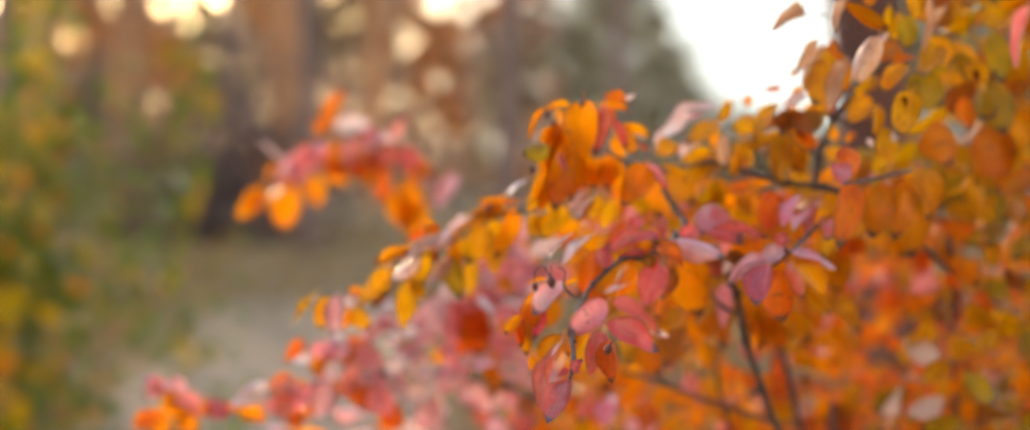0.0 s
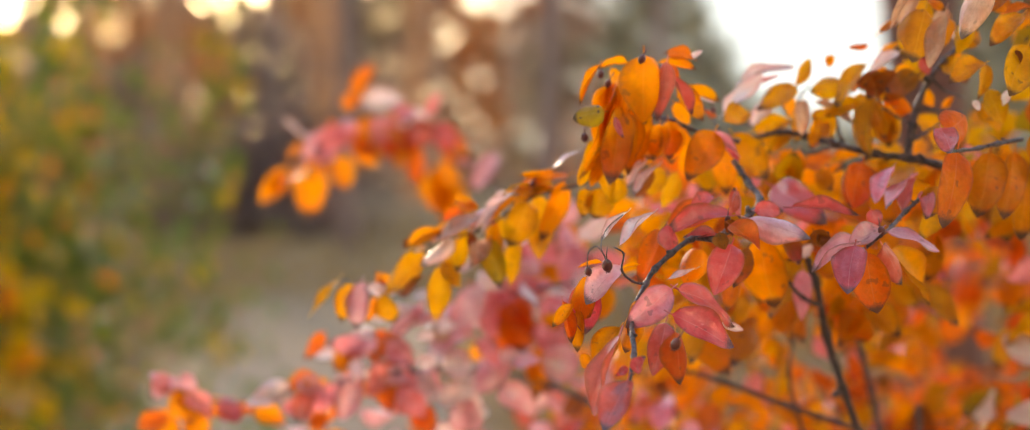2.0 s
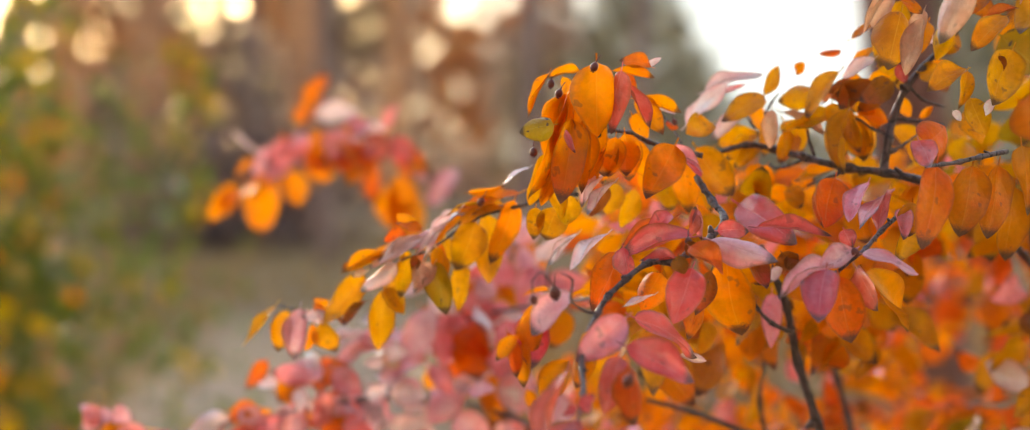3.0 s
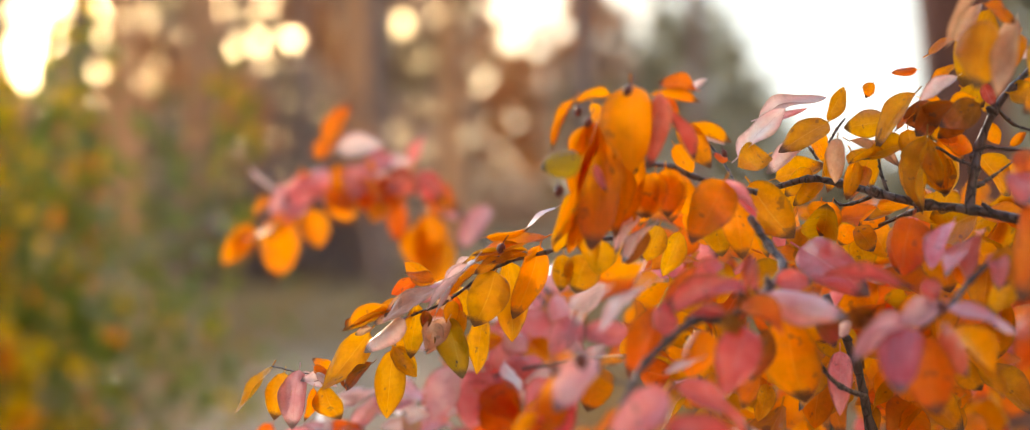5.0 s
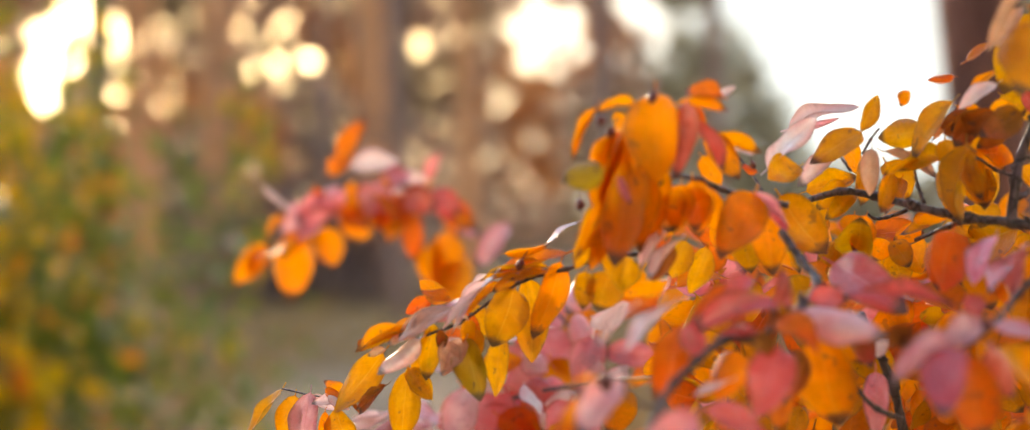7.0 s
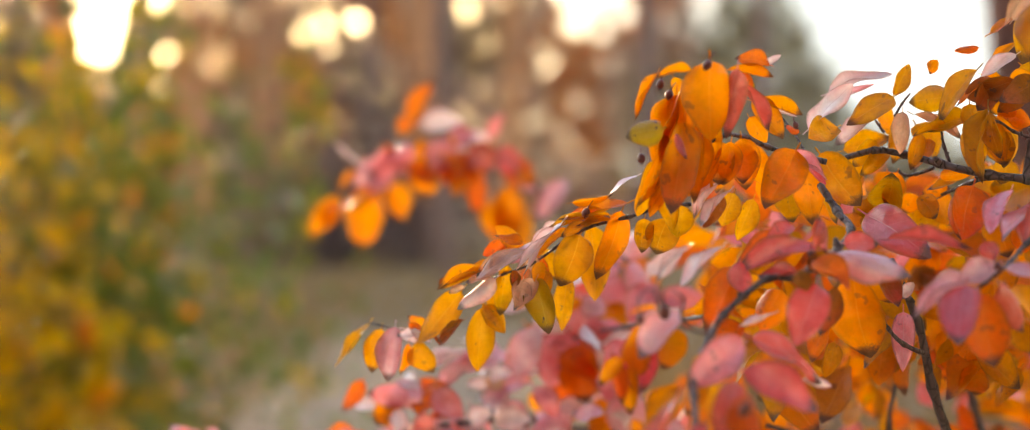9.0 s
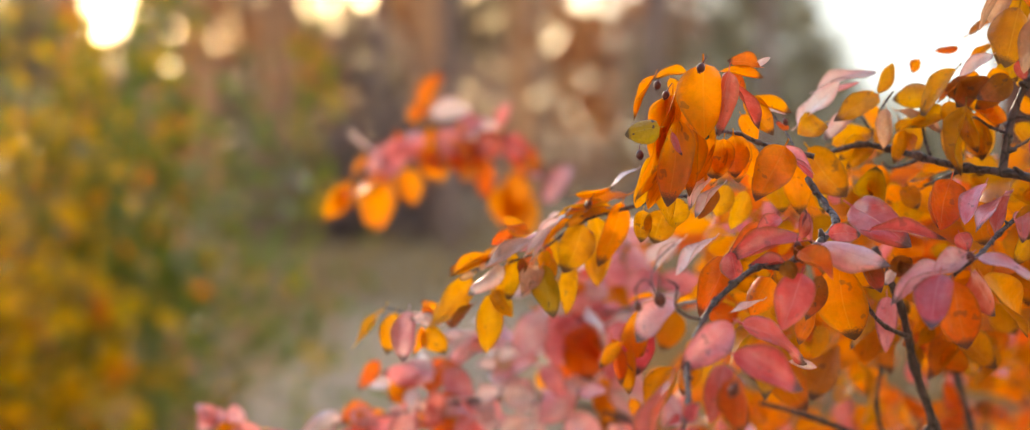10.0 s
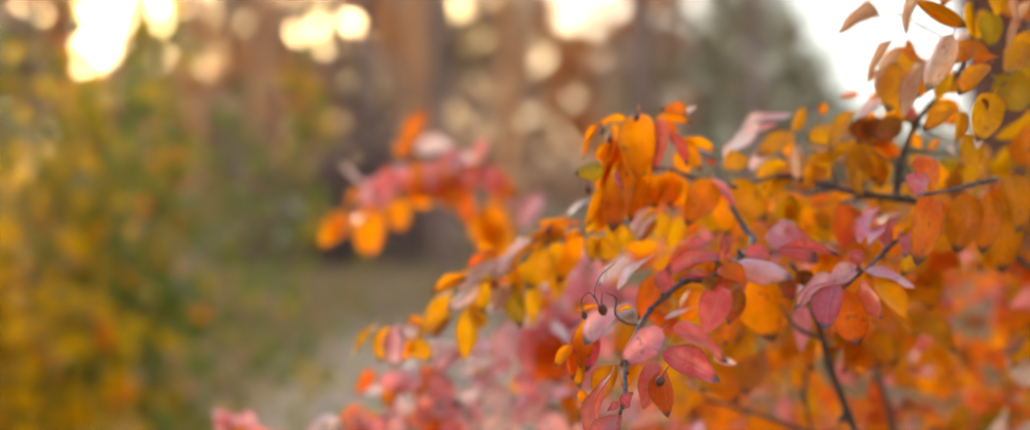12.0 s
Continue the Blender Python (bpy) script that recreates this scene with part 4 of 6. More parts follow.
leaf(branch, "o", 99.6, 960.2, 1188.3, 88.0, 959.4, 1169.1, 17.4, -0)
leaf(branch, "o", 139.1, 986.8, 1194.7, 147.9, 994.8, 1147.4, 26.5, -0)
leaf(branch, "d", 155.0, 999.1, 1196.4, 162.7, 998.2, 1175.9, 14.5, -0)
leaf(branch, "o", 153.8, 1007.3, 1196.8, 162.0, 1006.5, 1177.6, 20.2, -0)
leaf(branch, "r", 124.6, 981.4, 1172.6, 117.8, 980.4, 1149.5, 11.8, -0)
leaf(branch, "o", 55.1, 885.9, 1156.9, 48.2, 885.0, 1135.6, 12.8, -0)
leaf(branch, "o", 45.7, 873.8, 1151.1, 30.1, 872.9, 1130.0, 14.6, 0)
leaf(branch, "o", 23.9, 840.3, 1141.3, 27.4, 839.9, 1131.9, 6.6, -0)
leaf(branch, "o", 35.3, 868.0, 1187.0, 21.9, 864.0, 1184.8, 2.9, 20)
leaf(branch, "o", 55.6, 872.0, 1185.6, 45.0, 868.0, 1183.4, 2.9, 20)
leaf(branch, "w", 106.2, 928.0, 1147.1, 121.1, 930.0, 1143.6, 4.9, 10)
leaf(branch, "p", 104.2, 950.0, 1221.0, 90.4, 944.0, 1213.5, 10.6, 15)
leaf(branch, "k", 116.8, 936.0, 1224.3, 118.9, 936.0, 1207.4, 5.6, 20)
leaf(branch, "o", 23.8, 884.0, 1159.4, 22.4, 880.0, 1136.7, 8.6, 15)
leaf(branch, "r", 14.5, 880.0, 1164.9, 19.7, 876.0, 1142.2, 7.2, -20)
berry(branch, 38.1, 866.0, 1185.6, 2.9)
berry(branch, 27.4, 855.4, 1183.3, 2.0)
berry(branch, 69.9, 808.2, 1150.1, 2.7)
berry(branch, 109.8, 918.6, 1208.1, 1.9)
leaf(branch, "d", 103.0, 902.4, 1201.6, 105.2, 902.0, 1192.3, 8.8, 0)
berry(branch, 106.1, 910.0, 1195.4, 2.2)
leaf(branch, "d", 113.8, 915.6, 1207.5, 108.8, 915.3, 1200.9, 8.2, 0)
berry(branch, 111.7, 915.1, 1201.7, 1.9)

# the hook twig
branch = twig(shrub, 1.5, 0.7, ((58.6, 877.5, 1174.7), (52.0, 867.6, 1176.9), (45.6, 857.9, 1183.2), (46.0, 853.3, 1192.8), (40.6, 848.5, 1196.8)))

# the hook left twig
branch = twig(shrub, 0.8, 0.5, ((36.9, 838.1, 1188.8), (33.5, 838.4, 1195.4), (30.1, 838.5, 1197.7), (26.4, 838.3, 1193.7), (26.5, 838.1, 1187.0)))

# the hook long twig
branch = twig(shrub, 0.7, 0.5, ((46.6, 869.2, 1212.8), (37.6, 858.9, 1206.1), (33.8, 848.5, 1197.4), (36.0, 843.2, 1191.1)))

# the star twig
branch = twig(shrub, 2.7, 1.4, ((236.2, 969.7, 1222.6), (217.2, 944.2, 1212.1), (204.4, 923.9, 1203.7), (196.5, 915.7, 1199.4), (187.1, 913.3, 1192.2), (179.8, 913.2, 1189.6)))
leaf(branch, "q", 195.4, 908.9, 1204.1, 175.2, 908.4, 1193.9, 12.5, 0)
leaf(branch, "q", 183.7, 903.8, 1197.1, 152.7, 893.1, 1181.2, 14.6, 42)
leaf(branch, "p", 177.4, 893.4, 1194.9, 168.6, 882.4, 1171.6, 19.3, 0)
leaf(branch, "r", 185.8, 903.3, 1190.7, 192.6, 901.7, 1155.5, 21.4, -0)
leaf(branch, "p", 195.4, 905.0, 1194.2, 213.8, 923.9, 1169.9, 14.5, 0)
leaf(branch, "o", 207.1, 935.2, 1190.1, 239.9, 963.8, 1156.1, 22.1, -41)
leaf(branch, "q", 199.3, 910.4, 1201.9, 230.5, 910.1, 1195.2, 12.7, -36)
leaf(branch, "p", 150.2, 944.3, 1214.2, 186.7, 924.3, 1213.1, 16.7, -71)
leaf(branch, "p", 196.0, 940.9, 1212.8, 199.8, 940.5, 1202.8, 9.5, 0)
berry(branch, 194.8, 905.9, 1202.8, 2.1)
leaf(branch, "d", 159.7, 923.8, 1201.6, 166.4, 923.3, 1191.3, 10.9, 0)
leaf(branch, "d", 161.9, 923.4, 1193.5, 168.5, 923.7, 1200.9, 8.0, 0)

# the hang twig
branch = twig(shrub, 3.0, 1.6, ((295.7, 981.1, 1254.5), (275.3, 961.0, 1251.7), (261.3, 950.9, 1249.1), (246.7, 930.8, 1248.0), (232.5, 910.7, 1247.0)))
leaf(branch, "r", 241.5, 923.6, 1247.6, 231.8, 901.8, 1207.6, 20.2, -0)
leaf(branch, "r", 235.7, 924.4, 1258.9, 249.9, 934.8, 1269.1, 20.7, 0)
leaf(branch, "p", 231.2, 921.3, 1260.7, 233.2, 910.7, 1247.0, 13.7, 0)
leaf(branch, "b", 272.3, 966.0, 1246.7, 266.5, 964.3, 1206.9, 23.0, 0)
leaf(branch, "b", 288.8, 972.8, 1246.8, 283.7, 971.0, 1205.6, 18.3, 0)
leaf(branch, "y", 288.5, 1024.3, 1281.9, 295.1, 1023.3, 1259.7, 16.7, 0)
leaf(branch, "b", 235.2, 949.9, 1227.0, 233.4, 949.1, 1208.2, 13.7, 0)
leaf(branch, "y", 243.9, 969.6, 1218.8, 230.7, 968.5, 1193.8, 15.1, 0)
leaf(branch, "b", 304.1, 981.3, 1257.7, 308.4, 979.6, 1218.9, 22.2, -0)
leaf(branch, "b", 306.5, 1000.3, 1234.0, 304.9, 998.4, 1190.5, 20.7, 0)

# the crown twig
branch = twig(shrub, 3.2, 1.4, ((280.3, 1052.0, 1318.7), (285.2, 1040.0, 1329.3), (284.6, 1010.0, 1343.0), (284.1, 990.0, 1358.9), (282.8, 970.0, 1382.5), (281.9, 960.0, 1406.4)))
leaf(branch, "l", 252.4, 900.0, 1343.9, 235.2, 895.0, 1311.0, 16.0, 12)
leaf(branch, "b", 235.8, 930.0, 1367.7, 270.1, 940.0, 1350.3, 10.4, 20)
leaf(branch, "l", 237.9, 930.0, 1370.9, 229.4, 930.0, 1346.8, 8.3, 35)
leaf(branch, "l", 224.8, 1010.0, 1364.6, 191.1, 945.0, 1352.4, 7.3, 30)
leaf(branch, "y", 230.9, 960.0, 1331.3, 222.1, 945.0, 1301.0, 21.1, -8)
leaf(branch, "l", 241.1, 955.0, 1327.4, 231.8, 950.0, 1295.0, 11.8, 30)
leaf(branch, "b", 234.5, 985.0, 1341.2, 249.6, 985.0, 1332.2, 7.0, -20)
leaf(branch, "l", 226.2, 960.0, 1344.9, 208.3, 955.0, 1319.2, 5.5, 40)
leaf(branch, "b", 280.4, 970.0, 1343.0, 265.9, 965.0, 1330.6, 12.9, 10)
leaf(branch, "y", 282.7, 940.0, 1327.0, 260.9, 930.0, 1309.2, 13.3, 25)
leaf(branch, "y", 269.3, 1000.0, 1327.2, 262.1, 1000.0, 1306.6, 11.5, 0)
leaf(branch, "y", 284.5, 935.0, 1308.7, 269.7, 925.0, 1278.0, 20.7, -5)
leaf(branch, "y", 275.8, 985.0, 1284.7, 285.6, 985.0, 1263.5, 13.9, 15)
leaf(branch, "r", 275.1, 950.0, 1328.2, 292.3, 950.0, 1333.0, 6.7, 0)
leaf(branch, "y", 263.9, 950.0, 1299.1, 241.5, 945.0, 1290.5, 14.3, 35)
leaf(branch, "y", 274.4, 985.0, 1299.8, 268.9, 985.0, 1278.5, 8.7, 0)
leaf(branch, "w", 278.5, 980.0, 1350.6, 270.7, 980.0, 1339.8, 6.1, 30)
leaf(branch, "w", 281.4, 960.0, 1283.4, 277.1, 960.0, 1274.7, 6.0, 20)
leaf(branch, "w", 259.7, 960.0, 1276.9, 264.6, 960.0, 1271.7, 5.1, 0)
leaf(branch, "y", 281.7, 990.0, 1370.9, 282.8, 985.0, 1344.8, 7.4, 20)
leaf(branch, "g", 295.7, 1000.0, 1364.5, 297.6, 995.0, 1339.9, 15.0, 0)
leaf(branch, "y", 319.2, 1000.0, 1344.8, 305.4, 990.0, 1321.3, 19.3, 20)
leaf(branch, "g", 306.8, 1030.0, 1322.3, 327.7, 1020.0, 1302.8, 27.1, 0)
leaf(branch, "d", 276.9, 932.0, 1305.6, 278.0, 932.0, 1296.6, 5.8, 0)
leaf(branch, "y", 299.5, 985.0, 1383.5, 296.3, 980.0, 1361.1, 14.8, 20)
leaf(branch, "b", 265.0, 960.0, 1386.2, 257.9, 955.0, 1366.8, 11.0, 0)
leaf(branch, "l", 307.9, 985.0, 1383.2, 311.6, 975.0, 1348.3, 6.9, 30)
leaf(branch, "b", 243.1, 1000.0, 1348.0, 247.2, 1000.0, 1334.0, 6.2, 0)
leaf(branch, "y", 348.0, 1030.0, 1332.4, 362.8, 1030.0, 1312.4, 19.1, 0)
leaf(branch, "d", 353.6, 1026.0, 1327.5, 354.8, 1026.0, 1316.0, 6.7, 0)
leaf(branch, "g", 361.8, 1010.0, 1354.2, 365.9, 1000.0, 1317.1, 18.7, 10)
leaf(branch, "k", 378.9, 985.0, 1371.0, 366.6, 975.0, 1326.3, 11.9, 35)
leaf(branch, "g", 381.9, 1080.0, 1322.9, 391.0, 1075.0, 1282.0, 28.8, 0)
leaf(branch, "r", 358.0, 1070.0, 1308.6, 363.4, 1070.0, 1282.9, 13.8, 30)
leaf(branch, "b", 334.6, 1060.0, 1289.6, 348.0, 1050.0, 1258.3, 31.2, 0)
leaf(branch, "b", 381.4, 1090.0, 1288.1, 393.7, 1085.0, 1244.8, 33.1, 0)
leaf(branch, "b", 405.9, 1040.0, 1252.7, 372.8, 1040.0, 1238.1, 17.4, 0)
leaf(branch, "y", 361.0, 1060.0, 1243.4, 371.3, 1060.0, 1218.7, 14.7, 0)
leaf(branch, "y", 376.8, 1040.0, 1360.0, 362.0, 1040.0, 1374.4, 17.4, 0)
leaf(branch, "b", 316.7, 1060.0, 1371.9, 339.5, 1060.0, 1367.1, 10.8, 20)
leaf(branch, "y", 301.8, 1040.0, 1369.3, 293.3, 1040.0, 1345.2, 12.5, 0)
leaf(branch, "b", 287.5, 1030.0, 1344.6, 302.6, 1030.0, 1334.2, 12.4, 0)
leaf(branch, "l", 321.8, 990.0, 1370.2, 303.1, 985.0, 1337.6, 6.5, 40)
leaf(branch, "y", 324.1, 1050.0, 1350.8, 343.6, 1045.0, 1333.1, 21.4, 0)
leaf(branch, "b", 411.2, 1090.0, 1333.5, 397.8, 1085.0, 1308.1, 20.0, 0)
leaf(branch, "y", 406.5, 1080.0, 1293.0, 398.9, 1080.0, 1263.0, 19.9, 10)
# a side shoot of it
branch = twig(shrub, 1.6, 0.8, ((287.7, 1000.0, 1346.6), (299.0, 1005.0, 1345.7), (311.3, 1010.0, 1342.2), (325.4, 1015.0, 1343.8)))
# a thin shoot to the left of it
branch = twig(shrub, 1.3, 0.6, ((283.8, 1015.0, 1339.0), (269.0, 1005.0, 1347.5), (253.6, 1005.0, 1356.7), (240.0, 1010.0, 1365.4), (225.2, 1010.0, 1364.5)))


# ---- the shrub behind it ----
rear_shrub = shrub = shrub_at(0.3, 1.6, "cotoneaster shrub with pink-red and orange leaves behind the first")

# the arching twig
branch = twig(shrub, 3.9, 1.6, ((10.5, 1596.8, 1142.7), (-24.7, 1659.3, 1196.8), (-54.5, 1680.7, 1228.9), (-87.8, 1692.0, 1258.4), (-120.0, 1682.5, 1271.4), (-162.2, 1712.7, 1275.1), (-203.4, 1722.0, 1258.5), (-238.3, 1730.8, 1231.6), (-270.2, 1739.8, 1207.8)))
leaf(branch, "r", -181.1, 1715.9, 1293.8, -157.1, 1717.7, 1335.2, 20.0, -0)
leaf(branch, "r", -190.8, 1718.3, 1283.2, -173.4, 1719.2, 1303.3, 18.7, 0)
# two white leaves hold the sky's reflection in their colour
leaf(branch, "w", -170.2, 1713.7, 1291.1, -127.5, 1713.9, 1295.1, 22.8, 0)
leaf(branch, "w", -135.3, 1693.5, 1272.2, -101.0, 1693.8, 1277.5, 23.8, 0)
leaf(branch, "k", -175.9, 1715.9, 1268.5, -210.6, 1715.4, 1258.5, 27.9, 0)
leaf(branch, "k", -186.2, 1718.5, 1258.5, -219.7, 1717.7, 1240.5, 28.0, 0)
leaf(branch, "q", -210.3, 1723.6, 1255.2, -233.8, 1722.7, 1235.1, 23.0, 0)
leaf(branch, "k", -162.2, 1713.0, 1268.5, -128.9, 1712.4, 1253.8, 27.9, 0)
leaf(branch, "p", -120.0, 1682.7, 1268.2, -93.8, 1682.0, 1251.8, 26.1, 0)
leaf(branch, "p", -94.2, 1689.6, 1268.2, -73.2, 1688.4, 1240.6, 25.0, 0)
leaf(branch, "k", -100.6, 1687.3, 1278.0, -87.5, 1688.3, 1301.0, 13.0, 0)
leaf(branch, "o", -227.3, 1729.2, 1228.3, -231.3, 1726.6, 1169.0, 38.4, 0)
leaf(branch, "o", -195.5, 1722.8, 1236.4, -190.1, 1721.2, 1200.2, 28.1, 0)
leaf(branch, "o", -161.0, 1713.4, 1253.8, -169.0, 1712.0, 1221.8, 30.4, 0)
leaf(branch, "r", -143.6, 1697.8, 1256.4, -133.1, 1696.7, 1230.0, 27.6, 0)
leaf(branch, "o", -252.4, 1734.6, 1222.8, -280.8, 1733.0, 1184.9, 23.1, 0)
leaf(branch, "r", -259.4, 1736.3, 1220.0, -274.3, 1735.2, 1194.3, 20.3, 0)
leaf(branch, "r", -109.9, 1686.9, 1245.2, -112.5, 1685.1, 1203.9, 19.7, 0)
leaf(branch, "o", -83.6, 1686.2, 1232.1, -83.6, 1683.7, 1175.0, 31.2, -0)
leaf(branch, "o", -94.1, 1685.8, 1220.9, -94.1, 1684.0, 1180.2, 27.5, -0)
leaf(branch, "o", -64.8, 1675.1, 1206.1, -85.7, 1673.3, 1165.0, 28.6, -0)
leaf(branch, "q", -29.5, 1676.1, 1236.8, -58.3, 1674.6, 1201.5, 21.1, 0)
leaf(branch, "q", -70.4, 1686.2, 1243.3, -58.6, 1685.4, 1226.2, 17.1, 0)
leaf(branch, "r", -81.1, 1690.9, 1258.4, -62.7, 1689.7, 1232.7, 19.8, 0)
leaf(branch, "w", -254.5, 1735.0, 1275.5, -219.4, 1728.0, 1246.3, 5.0, 30)
leaf(branch, "k", -148.0, 1702.8, 1275.0, -157.9, 1701.8, 1251.8, 25.2, -0)
leaf(branch, "r", -130.4, 1688.6, 1258.4, -120.5, 1687.6, 1235.4, 22.5, 0)

# the low pink twig
branch = twig(shrub, 3.9, 1.6, ((59.5, 1242.2, 1044.5), (18.8, 1292.8, 1056.5), (-43.0, 1323.3, 1067.6), (-92.7, 1293.3, 1069.2), (-143.4, 1293.0, 1061.6), (-194.1, 1292.6, 1051.5), (-246.7, 1302.2, 1042.3), (-302.9, 1303.0, 1060.1)))
leaf(branch, "q", -286.5, 1302.7, 1054.0, -305.9, 1303.2, 1066.3, 13.3, 0)
leaf(branch, "o", -279.4, 1302.6, 1053.0, -272.2, 1301.4, 1025.4, 21.4, 0)
leaf(branch, "o", -263.0, 1302.2, 1043.8, -228.8, 1301.8, 1033.6, 16.5, 0)
leaf(branch, "q", -281.4, 1302.9, 1059.1, -303.9, 1302.4, 1047.9, 15.3, 0)
leaf(branch, "w", -192.1, 1292.8, 1057.5, -222.5, 1292.2, 1042.4, 17.3, 0)
leaf(branch, "p", -172.8, 1292.7, 1053.5, -184.0, 1291.6, 1029.2, 20.2, -0)
leaf(branch, "o", -139.4, 1294.0, 1084.4, -154.6, 1293.3, 1067.7, 20.2, 0)
leaf(branch, "k", -130.8, 1294.1, 1086.9, -159.6, 1294.3, 1092.0, 17.3, 0)
leaf(branch, "k", -113.0, 1294.3, 1092.0, -91.7, 1293.6, 1075.8, 19.3, 0)
leaf(branch, "r", -120.1, 1293.1, 1062.6, -110.0, 1291.9, 1035.3, 21.2, -0)
leaf(branch, "r", -167.8, 1293.1, 1062.6, -194.1, 1292.7, 1055.5, 16.4, 0)
leaf(branch, "q", -137.3, 1293.1, 1062.6, -148.5, 1291.6, 1030.2, 21.2, -0)
leaf(branch, "w", -88.8, 1295.6, 1067.3, -70.6, 1296.1, 1078.5, 16.4, 0)
leaf(branch, "q", -68.2, 1308.9, 1076.8, -46.6, 1308.4, 1065.5, 21.4, 0)
leaf(branch, "q", -44.0, 1322.3, 1061.5, -19.7, 1322.8, 1072.9, 21.7, 0)
leaf(branch, "q", -18.0, 1313.0, 1075.2, -42.7, 1312.1, 1052.6, 24.4, 0)
leaf(branch, "w", -73.1, 1303.5, 1043.6, -45.5, 1304.0, 1053.8, 19.4, 0)
leaf(branch, "l", -66.2, 1311.2, 1091.0, -76.5, 1311.7, 1103.3, 13.4, 0)
leaf(branch, "p", -246.7, 1302.3, 1044.8, -231.4, 1301.6, 1029.5, 19.4, 0)
leaf(branch, "o", -220.4, 1297.2, 1035.4, -194.9, 1296.9, 1027.8, 19.3, 0)
leaf(branch, "k", -153.6, 1292.8, 1056.5, -173.8, 1291.9, 1036.3, 19.3, 0)
leaf(branch, "k", -102.9, 1292.8, 1056.5, -82.6, 1291.9, 1036.3, 24.1, 0)
leaf(branch, "q", -63.1, 1308.8, 1033.5, -37.5, 1308.3, 1023.2, 29.3, 0)
leaf(branch, "r", -92.7, 1291.9, 1036.3, -72.5, 1291.4, 1023.6, 24.1, 0)
leaf(branch, "q", -22.1, 1311.5, 1053.7, 3.6, 1310.6, 1033.2, 24.4, 0)
leaf(branch, "q", -184.0, 1293.0, 1061.6, -163.7, 1292.6, 1051.5, 15.2, 0)
leaf(branch, "q", -113.0, 1293.5, 1071.7, -97.8, 1293.0, 1061.6, 17.3, 0)
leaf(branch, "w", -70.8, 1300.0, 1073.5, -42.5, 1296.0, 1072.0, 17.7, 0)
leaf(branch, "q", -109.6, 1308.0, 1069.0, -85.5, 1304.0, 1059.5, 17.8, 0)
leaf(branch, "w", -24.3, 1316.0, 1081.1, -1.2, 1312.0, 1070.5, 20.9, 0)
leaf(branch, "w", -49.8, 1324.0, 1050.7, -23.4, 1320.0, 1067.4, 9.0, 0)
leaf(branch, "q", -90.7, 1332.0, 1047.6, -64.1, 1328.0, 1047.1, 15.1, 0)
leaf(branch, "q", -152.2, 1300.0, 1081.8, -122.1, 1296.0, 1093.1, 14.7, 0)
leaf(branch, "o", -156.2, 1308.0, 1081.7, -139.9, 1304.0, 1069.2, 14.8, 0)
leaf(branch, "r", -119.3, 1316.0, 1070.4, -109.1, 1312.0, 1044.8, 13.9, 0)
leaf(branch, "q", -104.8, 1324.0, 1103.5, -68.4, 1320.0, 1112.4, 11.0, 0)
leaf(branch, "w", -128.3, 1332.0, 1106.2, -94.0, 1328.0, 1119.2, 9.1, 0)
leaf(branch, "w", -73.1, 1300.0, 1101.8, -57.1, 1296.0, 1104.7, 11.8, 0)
leaf(branch, "r", -23.9, 1308.0, 1117.1, 6.8, 1304.0, 1093.6, 25.7, 0)
leaf(branch, "k", -18.9, 1316.0, 1161.3, 1.9, 1312.0, 1129.6, 24.9, 0)
leaf(branch, "k", 5.9, 1324.0, 1139.5, 21.9, 1320.0, 1118.6, 20.0, 0)
leaf(branch, "q", -1.8, 1332.0, 1117.4, 27.1, 1328.0, 1128.9, 15.1, 0)
leaf(branch, "k", -41.1, 1300.0, 1094.2, -23.8, 1296.0, 1072.9, 16.7, 0)
leaf(branch, "r", -128.3, 1308.0, 1091.6, -103.1, 1304.0, 1096.0, 12.9, 0)
leaf(branch, "q", -59.2, 1316.0, 1090.3, -79.0, 1312.0, 1080.8, 13.9, 0)
leaf(branch, "k", -135.3, 1324.0, 1064.2, -150.0, 1320.0, 1044.7, 17.0, 0)
leaf(branch, "w", 10.8, 1332.0, 1075.2, 26.0, 1328.0, 1088.4, 13.1, 0)
leaf(branch, "k", -300.1, 1298.0, 1061.7, -284.9, 1294.0, 1052.8, 15.5, 0)
leaf(branch, "q", -281.4, 1305.0, 1056.8, -263.9, 1301.0, 1057.5, 14.5, 0)
leaf(branch, "r", -288.4, 1312.0, 1051.2, -266.3, 1308.0, 1036.1, 23.5, 0)
leaf(branch, "o", -310.2, 1319.0, 1027.3, -282.3, 1315.0, 1015.5, 23.6, 0)
leaf(branch, "k", -273.4, 1298.0, 1048.9, -252.7, 1294.0, 1030.5, 18.9, 0)
leaf(branch, "o", -275.9, 1305.0, 1029.7, -256.2, 1301.0, 1015.8, 20.1, 0)
leaf(branch, "r", -316.7, 1312.0, 1019.3, -291.1, 1308.0, 1029.2, 17.9, 0)
leaf(branch, "r", -258.6, 1319.0, 1030.3, -218.4, 1315.0, 1035.1, 15.8, 0)
leaf(branch, "w", -197.5, 1298.0, 1052.6, -226.0, 1294.0, 1041.3, 18.9, 0)
leaf(branch, "k", -196.2, 1305.0, 1041.3, -172.2, 1301.0, 1029.7, 21.2, 0)
leaf(branch, "r", -194.2, 1312.0, 1057.3, -165.1, 1308.0, 1051.2, 19.0, 0)
